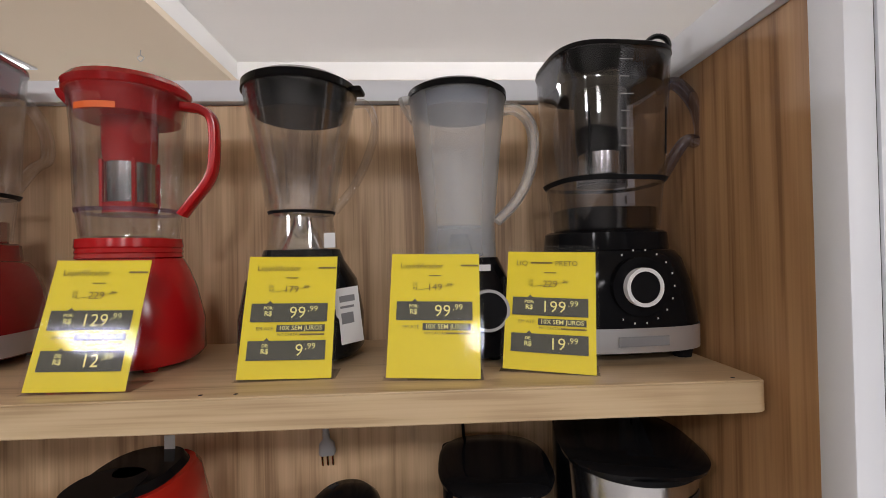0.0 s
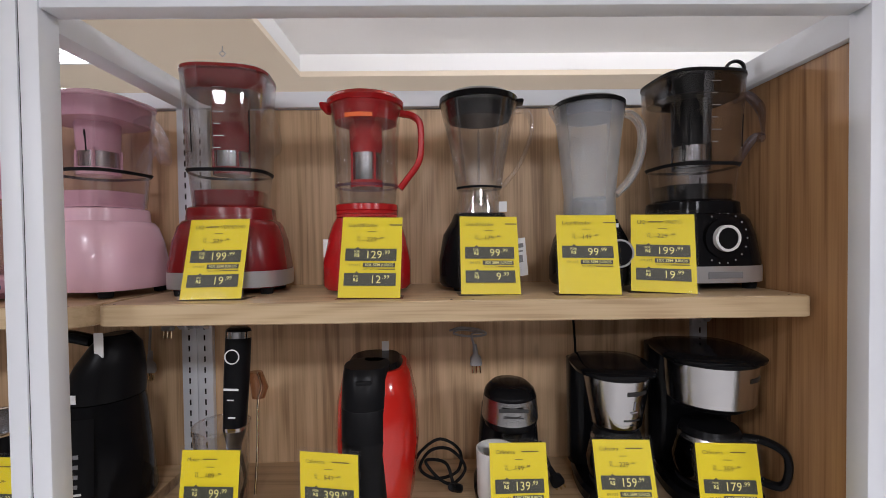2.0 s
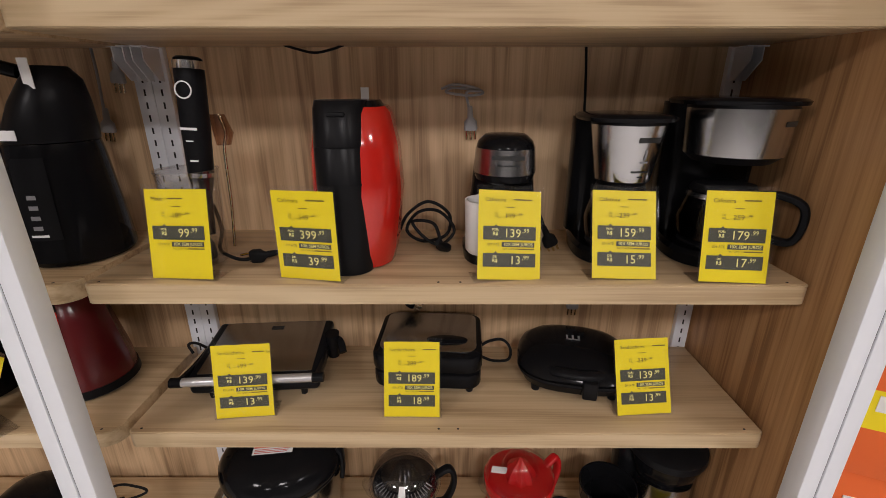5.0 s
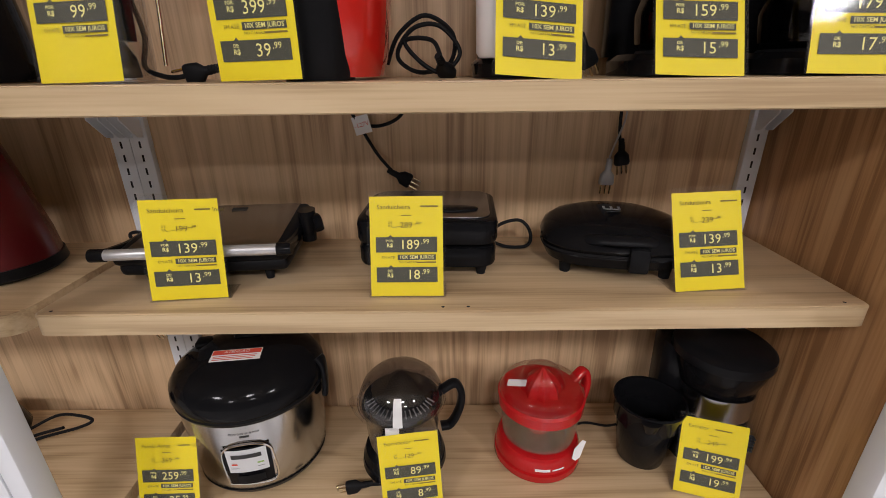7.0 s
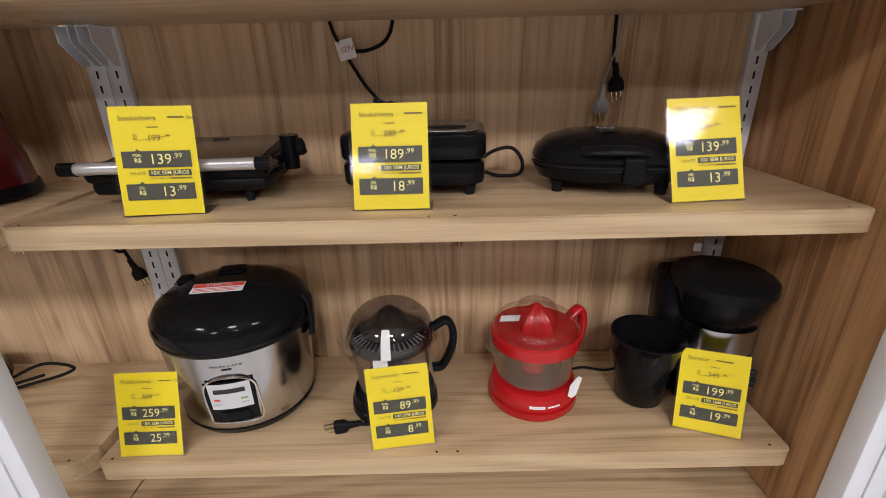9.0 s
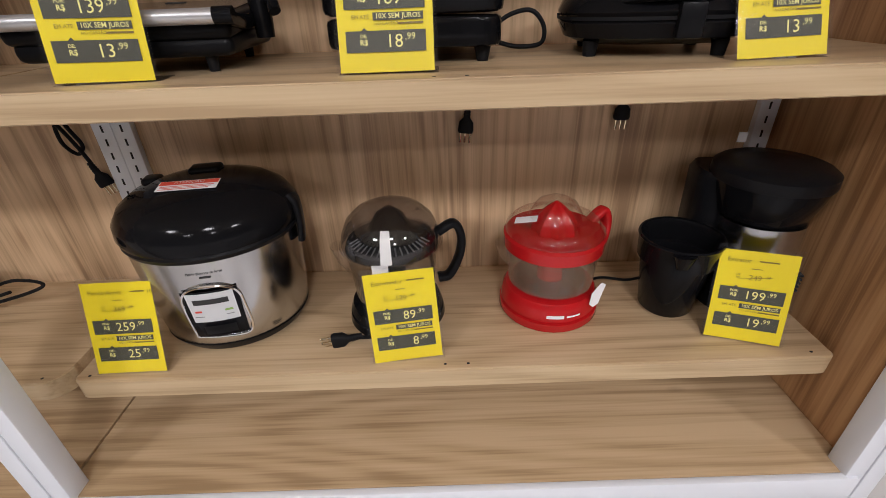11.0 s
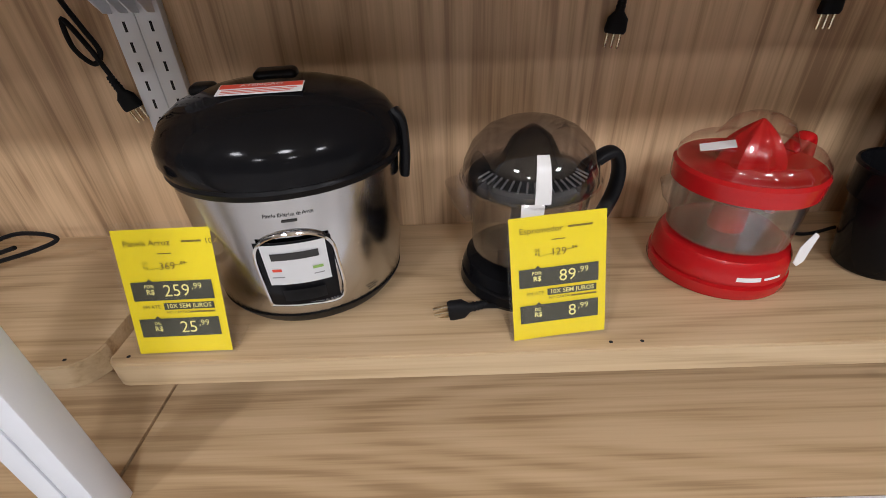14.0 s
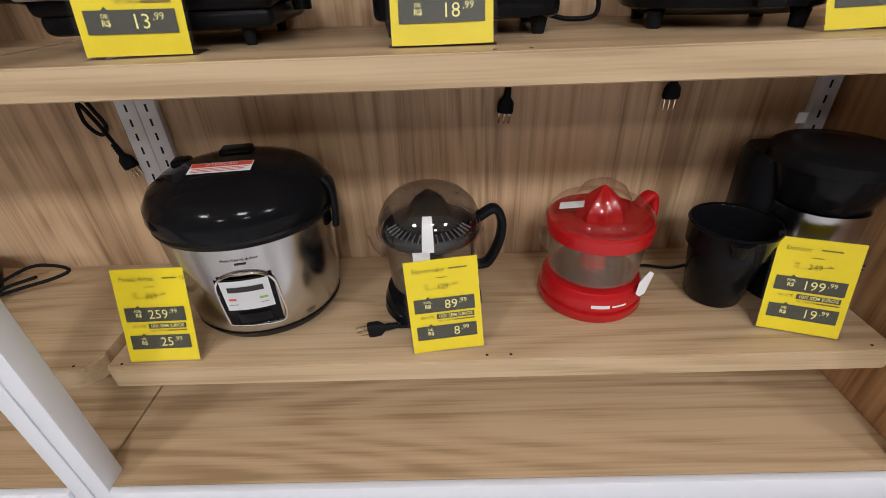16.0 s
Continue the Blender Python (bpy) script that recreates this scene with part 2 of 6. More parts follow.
ORANGE_CARD = material("orange_carton", (0.80, 0.14, 0.02), 0.5, 0, 0.05, 12, 0.03)
GREEN_CARD = material("green_carton", (0.02, 0.12, 0.07), 0.45, 0, 0.08, 12, 0.03)
BLACK_CARD = material("black_carton", (0.014, 0.014, 0.018), 0.4, 0, 0.1, 12, 0.03)
BLUE_CARD = material("blue_carton", (0.02, 0.08, 0.36), 0.45, 0, 0.08, 12, 0.03)
GLOW_PANEL = glow("lamp_diffuser", (1.0, 0.95, 0.88), 5.0)
GLOW_SCREEN = glow("screen_glow", (0.03, 0.14, 0.75), 1.0)

# ---- mesh helpers ----


def part(name, bm, mat, parent, label="", smooth=True):
    """Links a bmesh as one mesh object under a thing or part."""
    bmesh.ops.recalc_face_normals(bm, faces=bm.faces)
    me = bpy.data.meshes.new(name)
    bm.to_mesh(me)
    bm.free()
    me.materials.append(mat)
    if smooth:
        for p in me.polygons:
            p.use_smooth = True
        me.set_sharp_from_angle(angle=radians(38))
    ob = new(name, me)
    ob.parent = parent
    if label:
        ob["label"] = label
    return ob


def thing(name, label, category, m=None, group="", kind=""):
    """An empty at a thing's base, that carries its tags and parts."""
    ob = new(name)
    ob.empty_display_size = 0.03
    ob.matrix_world = m if m is not None else Matrix()
    return tagged(ob, label, category, group, kind)


def piece(name, bm, mat, label="", category="", kind="structure", smooth=False):
    return tagged(part(name, bm, mat, None, label, smooth), label, category, "", kind)


def box(x0, x1, y0, y1, z0, z1, bevel=0.0, segs=2, bm=None):
    one = bmesh.new()
    bmesh.ops.create_cube(one, size=1.0)
    for v in one.verts:
        v.co = (x0 + (v.co.x + 0.5) * (x1 - x0), y0 + (v.co.y + 0.5) * (y1 - y0), z0 + (v.co.z + 0.5) * (z1 - z0))
    if bevel:
        bmesh.ops.bevel(one, geom=one.edges[:], offset=bevel, segments=segs, profile=0.5, affect="EDGES")
    return merge(bm, one)


def merge(bm, one, m=None):
    if m is not None:
        one.transform(m)
    if bm is None:
        return one
    me = bpy.data.meshes.new("tmp")
    one.to_mesh(me)
    bm.from_mesh(me)
    bpy.data.meshes.remove(me)
    one.free()
    return bm


def loft(secs, seg=40, cap0=True, cap1=True, bm=None):
    """Rings (z, rx, ry, cx=0, cy=0, n=2): superellipses joined from bottom to top."""
    bm = bm or bmesh.new()
    rings = []
    for s in secs:
        z, rx, ry = s[:3]
        cx, cy, n = (list(s[3:]) + [0, 0, 2][len(s) - 3:])
        ring = []
        for i in range(seg):
            a = 2 * math.pi * i / seg
            c, q = math.cos(a), math.sin(a)
            ring.append(bm.verts.new((cx + rx * math.copysign(abs(c) ** (2 / n), c), cy + ry * math.copysign(abs(q) ** (2 / n), q), z)))
        rings.append(ring)
    for a, b in zip(rings, rings[1:]):
        for i in range(seg):
            j = (i + 1) % seg
            bm.faces.new((a[i], a[j], b[j], b[i]))
    if cap0:
        bm.faces.new(rings[0][::-1])
    if cap1:
        bm.faces.new(rings[-1])
    return bm


def shell(secs, th=0.0025, seg=40, floor=True):
    """An open vessel with wall thickness, closed below."""
    inner = []
    for i, s in enumerate(secs):
        s = list(s)
        s[1], s[2] = s[1] - th, s[2] - th
        if i == 0:
            s[0] += th
        inner.append(tuple(s))
    return loft(list(secs) + inner[::-1], seg, floor, floor)


def vessel(secs, seg=40, lip=0.0015, th=0.0022):
    """A clear moulded vessel: outer and inner wall joined by a rolled rim, closed below."""
    z, rx, ry, *rest = secs[-1]
    rim = [(z + lip, rx + lip * 0.6, ry + lip * 0.6, *rest), (z + lip, rx - lip, ry - lip, *rest)]
    inner = [(q[0] + (th if i == 0 else 0), q[1] - th, q[2] - th, *q[3:]) for i, q in enumerate(secs)]
    return loft(list(secs) + rim + inner[::-1], seg, True, True)


def curve_points(pts, steps=8):
    """Catmull-Rom through the points."""
    pts = [Vector(p) for p in pts]
    ext = [2 * pts[0] - pts[1]] + pts + [2 * pts[-1] - pts[-2]]
    out = []
    for i in range(1, len(ext) - 2):
        p0, p1, p2, p3 = ext[i - 1:i + 3]
        for k in range(steps):
            t = k / steps
            out.append(0.5 * ((2 * p1) + (p2 - p0) * t + (2 * p0 - 5 * p1 + 4 * p2 - p3) * t * t + (3 * p1 - p0 - 3 * p2 + p3) * t ** 3))
    out.append(pts[-1])
    return out


def tube(pts, a, b=None, seg=10, steps=8, side=None, n=2.0, bm=None, taper=None):
    """A swept bar through points; a: half thickness in the bend's plane, b: across it. side fixes the across direction."""
    bm = bm or bmesh.new()
    b = b or a
    path = curve_points(pts, steps)
    ref = Vector(side) if side else Vector((0.13, 0.97, 0.21)).normalized()
    rings = []
    for i, p in enumerate(path):
        d = (path[min(i + 1, len(path) - 1)] - path[max(i - 1, 0)]).normalized()
        u = ref - d * ref.dot(d)
        u = u.normalized() if u.length > 1e-4 else d.orthogonal().normalized()
        if not side:
            ref = u
        w = d.cross(u)
        k = 1.0 if taper is None else taper[0] + (taper[1] - taper[0]) * i / (len(path) - 1)
        ring = []
        for j in range(seg):
            t = 2 * math.pi * j / seg
            c, s = math.cos(t), math.sin(t)
            ring.append(bm.verts.new(p + w * (k * a * math.copysign(abs(c) ** (2 / n), c)) + u * (k * b * math.copysign(abs(s) ** (2 / n), s))))
        rings.append(ring)
    for r, q in zip(rings, rings[1:]):
        for i in range(seg):
            j = (i + 1) % seg
            bm.faces.new((r[i], r[j], q[j], q[i]))
    bm.faces.new(rings[0][::-1])
    bm.faces.new(rings[-1])
    return bm


def plate(outline, y0, y1, bm=None, bevel=0.0):
    """A flat outline in x, z given depth from y0 to y1."""
    one = bmesh.new()
    f = one.faces.new([one.verts.new((x, y0, z)) for x, z in outline])
    r = bmesh.ops.extrude_face_region(one, geom=[f])
    for v in r["geom"]:
        if isinstance(v, bmesh.types.BMVert):
            v.co.y = y1
    if bevel:
        bmesh.ops.bevel(one, geom=one.edges[:], offset=bevel, segments=2, profile=0.5, affect="EDGES")
    return merge(bm, one)


def slab(outline, z0, z1, bevel=0.0):
    """A flat outline in x, y given height."""
    one = bmesh.new()
    f = one.faces.new([one.verts.new((x, y, z0)) for x, y in outline])
    r = bmesh.ops.extrude_face_region(one, geom=[f])
    for v in r["geom"]:
        if isinstance(v, bmesh.types.BMVert):
            v.co.z = z1
    if bevel:
        bmesh.ops.bevel(one, geom=one.edges[:], offset=bevel, segments=2, profile=0.5, affect="EDGES")
    return one


def rounded(x0, x1, z0, z1, r, k=5):
    out = []
    for cx, cz, a0 in ((x1 - r, z1 - r, 0), (x0 + r, z1 - r, 90), (x0 + r, z0 + r, 180), (x1 - r, z0 + r, 270)):
        for i in range(k + 1):
            a = radians(a0 + 90 * i / k)
            out.append((cx + r * math.cos(a), cz + r * math.sin(a)))
    return out


def disc_y(cx, cz, r, y0, y1, seg=36, hole=0.0, bm=None):
    """A disc or ring that faces along y."""
    bm = bm or bmesh.new()
    prof = [(r, y0), (r, y1)] if not hole else [(hole, y0), (r, y0), (r, y1), (hole, y1)]
    rings = []
    for rr, y in prof:
        rings.append([bm.verts.new((cx + rr * math.cos(2 * math.pi * i / seg), y, cz + rr * math.sin(2 * math.pi * i / seg))) for i in range(seg)])
    pairs = list(zip(rings, rings[1:])) + ([(rings[-1], rings[0])] if hole else [])
    for a, b in pairs:
        for i in range(seg):
            j = (i + 1) % seg
            bm.faces.new((a[i], a[j], b[j], b[i]))
    if not hole:
        bm.faces.new(rings[0])
        bm.faces.new(rings[-1][::-1])
    return bm


TEXTS = {}


def lettering(name, words, size, mat, parent, m, align="CENTER", extra=0.0):
    """Raised print from the built-in font; lies in x, z facing -y after the pose m."""
    key = (words, size, align, mat.name, extra)
    if key not in TEXTS:
        cu = bpy.data.curves.new(name, "FONT")
        cu.body, cu.size, cu.align_x, cu.align_y, cu.resolution_u, cu.offset = words, size, align, "CENTER", 2, extra
        tmp = bpy.data.objects.new(name, cu)
        me = bpy.data.meshes.new_from_object(tmp)
        bpy.data.objects.remove(tmp)
        bpy.data.curves.remove(cu)
        me.materials.clear()
        me.materials.append(mat)
        TEXTS[key] = me
    ob = new(name, TEXTS[key])
    ob.parent = parent
    ob.matrix_local = m @ pose(0, 0, 0, 90)
    return ob


def on_curve(secs, z, a):
    """Point on a lofted wall at height z and angle a (degrees, -90 faces the front)."""
    for s, q in zip(secs, secs[1:]):
        if s[0] <= z <= q[0]:
            k = (z - s[0]) / max(1e-9, q[0] - s[0])
            rx, ry = s[1] + (q[1] - s[1]) * k, s[2] + (q[2] - s[2]) * k
            return rx * math.cos(radians(a)), ry * math.sin(radians(a))
    return 0.0, 0.0


def wrap(secs, z0, z1, a0, a1, off=0.001, seg=14, rows=4):
    """A label or band that hugs a lofted wall between two heights and angles."""
    bm = bmesh.new()
    g = []
    for r in range(rows + 1):
        z = z0 + (z1 - z0) * r / rows
        line = []
        for i in range(seg + 1):
            a = a0 + (a1 - a0) * i / seg
            x, y = on_curve(secs, z, a)
            h = math.hypot(x, y)
            line.append(bm.verts.new((x * (1 + off / h), y * (1 + off / h), z)))
        g.append(line)
    for a, b in zip(g, g[1:]):
        for i in range(seg):
            bm.faces.new((a[i], a[i + 1], b[i + 1], b[i]))
    return bm

# ---- the fixture: shelves, panels, posts ----
BACK = 0.312      # face of the back panel
SHELF_BACK = 0.286  # rear edge of the shelf boards
SIDE = 1.172      # face of the right end panel
S1, S2, S3, S4, DECK = 1.546, 1.147, 0.854, 0.441, 0.297
TOP = 1.944        # underside of the top frame


def shelf_outline(x0, x1, y0, y1, r0, r1):
    """A board's outline with its front corners cut round."""
    out = [(x0, y1)]
    for i in range(6):
        a = radians(180 + 90 * i / 5)
        out.append((x0 + r0 + r0 * math.cos(a), y0 + r0 + r0 * math.sin(a)))
    for i in range(6):
        a = radians(270 + 90 * i / 5)
        out.append((x1 - r1 + r1 * math.cos(a), y0 + r1 + r1 * math.sin(a)))
    out.append((x1, y1))
    return out


def shelf(z, x0, x1, r0, r1, th, label):
    s = thing("shelf", label, "shelf", pose(0, 0, z), "shelves of the display", "structure")
    part("board", slab(shelf_outline(x0, x1, 0.002, SHELF_BACK, r0, r1), -th, 0, 0.0015), WOOD_SHELF, s)
    rim = shelf_outline(x0, x1, 0.002, SHELF_BACK, r0, r1)[1:-1]
    bm = bmesh.new()
    prev = None
    for i, (x, y) in enumerate(rim):
        t0 = rim[max(0, i - 1)]
        t1 = rim[min(len(rim) - 1, i + 1)]
        d = Vector((t1[0] - t0[0], t1[1] - t0[1]))
        nrm = Vector((d.y, -d.x)).normalized() * 0.0022
        cur = [bm.verts.new((x, y, -0.0012)), bm.verts.new((x + nrm.x, y + nrm.y, -0.0022)), bm.verts.new((x + nrm.x, y + nrm.y, -th + 0.002)), bm.verts.new((x, y, -th + 0.001))]
        if prev:
            for k in range(3):
                bm.faces.new((prev[k], prev[k + 1], cur[k + 1], cur[k]))
        prev = cur
    part("edge_band", bm, WOOD_EDGE, s, "pale wood edge band")
    for hx in (x0 + 0.02, x0 + 0.563, x0 + 0.598, x1 - 0.03):
        part("screw_hole", loft([(-0.0004, 0.0022, 0.0022, hx, 0.012), (0.0003, 0.0024, 0.0020, hx, 0.012)], 10), SLOT, s)
    return s


for z, th in ((S1, 0.035), (S2, 0.035), (S3, 0.034), (S4, 0.036)):
    shelf(z, 0.008, 1.157, 0.014, 0.012, th, "pale oak-look shelf board with rounded front corners")
    shelf(z - 0.002, -1.175, -0.016, 0.02, 0.035, th, "pale oak-look shelf board of the neighbouring bay")

piece("wall_back", box(-0.008, SIDE + 0.02, BACK, BACK + 0.018, 0.1, TOP - 0.002), WOOD_BACK, "tan wood-grain back panel of the display", "panel")
piece("wall_back_left", box(-1.25, -0.012, BACK, BACK + 0.018, 0.1, TOP - 0.002), WOOD_BACK, "tan wood-grain back panel of the neighbouring bay", "panel")
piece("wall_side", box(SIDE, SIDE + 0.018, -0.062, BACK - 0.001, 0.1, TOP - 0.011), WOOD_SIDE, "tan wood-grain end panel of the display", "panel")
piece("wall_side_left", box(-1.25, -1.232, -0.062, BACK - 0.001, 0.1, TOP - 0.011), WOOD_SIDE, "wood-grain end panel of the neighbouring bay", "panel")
for nm, x0, x1 in (("deck", -0.009, SIDE - 0.001), ("deck_left", -1.23, -0.013)):
    piece(nm, box(x0, x1, -0.090, BACK - 0.001, DECK - 0.025, DECK, 0.001), WOOD_SHELF, "wide wood-look bottom deck of the display", "deck")
piece("plinth", box(-1.25, SIDE + 0.04, -0.066, -0.05, 0.0, DECK - 0.027), WHITE, "white plinth under the bottom deck", "plinth")


def post(x0, x1, label):
    p = thing("frame_post", label, "post", None, "posts of the frame", "structure")
    mid = (x0 + x1) / 2
    for a, b in ((x0, mid - 0.0012), (mid + 0.0012, x1)):
        part("profile", box(a, b, -0.098, -0.063, 0, 2.004, 0.0025), WHITE, p)
    part("groove", box(mid - 0.0012, mid + 0.0012, -0.0950, -0.066, 0, 2.0), SLOT, p, "dark seam")
    return p


PX0, PX1 = -0.041, 0.016
post(PX0, PX1, "white square metal post with a centre seam")
post(1.152, 1.210, "white square metal post beside the end panel")
for nm, b in (("frame_rail_front_left", box(-1.25, PX0 - 0.001, -0.098, -0.063, TOP + 0.018, TOP + 0.058, 0.002)),
              ("frame_rail_front", box(PX1 + 0.001, 1.151, -0.098, -0.063, TOP + 0.018, TOP + 0.058, 0.002)),
              ("frame_rail_back", box(-1.25, 1.210, BACK - 0.014, BACK + 0.026, TOP, TOP + 0.036, 0.002)),
              ("frame_rail_left", box(PX0 + 0.014, PX1 - 0.002, -0.0625, BACK - 0.015, TOP, TOP + 0.04, 0.002)),
              ("frame_rail_right", box(SIDE - 0.012, SIDE + 0.030, -0.0625, BACK - 0.015, TOP - 0.010, TOP + 0.04, 0.002))):
    piece(nm, b, WHITE, "white square metal rail of the top frame", "rail", "structure", True)
piece("deck_trim", box(PX1 + 0.001, SIDE - 0.001, -0.102, -0.0905, DECK - 0.055, DECK + 0.001, 0.002), WHITE, "white metal trim along the deck's front", "trim", "structure", True)
piece("deck_trim_left", box(-1.25, PX0 - 0.001, -0.102, -0.0905, DECK - 0.055, DECK + 0.001, 0.002), WHITE, "white metal trim along the deck's front", "trim", "structure", True)


def upright(x0, x1, z0, z1):
    u = thing("slotted_upright", "white slotted metal shelf upright on the back panel", "upright", None, "slotted uprights", "structure")
    part("channel", box(x0, x1, BACK - 0.014, BACK - 0.0005, z0, z1, 0.001), WHITE, u)
    bm = bmesh.new()
    mid = (x0 + x1) / 2
    z = z0 + 0.02
    while z < z1 - 0.03:
        box(mid - 0.0017, mid + 0.0017, BACK - 0.0146, BACK - 0.010, z, z + 0.0125, bm=bm)
        z += 0.0245
    tagged(part("slots", bm, SLOT, u, "dark slots", False), kind="stuff")


for x0 in (-0.031, 0.0035, 1.133):
    upright(x0, x0 + 0.0335, 0.3, TOP - 0.002)


def bracket(x, z):
    b = thing("shelf_bracket", "white sheet-metal bracket under a shelf", "bracket", pose(x, BACK - 0.015, z), "shelf brackets", "structure")
    pts = [(0, 0), (0, -0.062), (-0.016, -0.060), (-0.052, -0.026), (-0.052, 0)]
    bm = bmesh.new()
    for xx in (-0.011, 0.009):
        f = [bm.verts.new((xx, y, zz)) for y, zz in pts]
        g = [bm.verts.new((xx + 0.002, y, zz)) for y, zz in pts]
        bm.faces.new(f)
        bm.faces.new(g[::-1])
        for i in range(5):
            j = (i + 1) % 5
            bm.faces.new((f[i], f[j], g[j], g[i]))
    part("arm", bm, WHITE, b, "", False)
    part("flange", box(-0.02, 0.02, -0.051, -0.004, -0.0025, -0.0005), WHITE, b, "", False)


for zz, th in ((S1, 0.035), (S2, 0.035), (S3, 0.034), (S4, 0.036)):
    for xx in (-0.0142, 0.0203, 1.1500):
        bracket(xx, zz - th)

# ---- the room ----
piece("floor", box(-6, 8, -6, 6, -0.1, 0), FLOOR, "pale grey glossy shop floor", "floor")
CO = 0.17  # height of the raised part of the ceiling
bm = bmesh.new()
hx0, hx1, hy0, hy1 = -0.48, 5.2, 0.55, 2.72
for b in ((-6, hx0, -6, 6), (hx1, 8, -6, 6), (hx0, hx1, -6, hy0), (hx0, hx1, hy1, 6)):
    box(b[0], b[1], b[2], b[3], CEIL, CEIL + 0.04, bm=bm)
piece("ceiling", bm, BEIGE, "warm beige plaster ceiling round a raised part", "ceiling")
# widened past the opening's near edge, so that the added fill lamp stays hidden
bm = bmesh.new()
box(hx0 - 0.04, hx1 + 0.04, hy0 - 0.44, hy1 + 0.04, CEIL + CO, CEIL + CO + 0.04, bm=bm)
for b in ((hx0 - 0.03, hx0, hy0 - 0.4, hy1), (hx1, hx1 + 0.03, hy0 - 0.4, hy1), (hx0, hx1, hy0 - 0.43, hy0 - 0.4), (hx0, hx1, hy1, hy1 + 0.03)):
    box(b[0], b[1], b[2], b[3], CEIL + 0.041, CEIL + CO - 0.001, bm=bm)
piece("ceiling_raised", bm, PLASTER, "white plaster of the raised ceiling", "ceiling")
# plain walls added to close the room, dark to hold reflections down
for nm, b in (("wall_north", (-6, 8, 6, 6.2)), ("wall_south", (-6, 8, -6.2, -6)), ("wall_west", (-6.2, -6, -6, 6)), ("wall_east", (8, 8.2, -6, 6))):
    piece(nm, box(b[0], b[1], b[2], b[3], 0, CEIL), WALLS, "plain dark grey wall added to close the room", "wall")
# a fixture for every lamp, the three added behind the display too
for lx, ly in LAMPS:
    c = thing("ceiling_light", "square recessed ceiling light with a white grille", "ceiling light", pose(lx, ly, CEIL), "ceiling lights")
    part("frame", box(-0.33, 0.33, -0.33, 0.33, -0.012, -0.001, 0.002), WHITE, c)
    part("diffuser", box(-0.3, 0.3, -0.3, 0.3, -0.016, -0.0125), GLOW_PANEL, c, "glowing diffuser")
    for i in range(9):
        part("slat", box(-0.3, 0.3, -0.27 + i * 0.0675 - 0.002, -0.27 + i * 0.0675 + 0.002, -0.026, -0.0165), WHITE, c)
hk = thing("ceiling_hook", "small metal hook in the ceiling", "hook", pose(-0.81, 2.18, CEIL))
part("ring", tube([(0, 0, 0), (0, 0, -0.03), (0.018, 0, -0.045), (0, 0, -0.065), (-0.018, 0, -0.045), (0, 0, -0.03)], 0.003), SILVER, hk)

# ---- price tags ----
CW, CH = 0.104, 0.144


def bar(x0, x1, z0, z1, y, bm=None):
    bm = bm or bmesh.new()
    bm.faces.new([bm.verts.new(p) for p in ((x0, y, z0), (x1, y, z0), (x1, y, z1), (x0, y, z1))])
    return bm


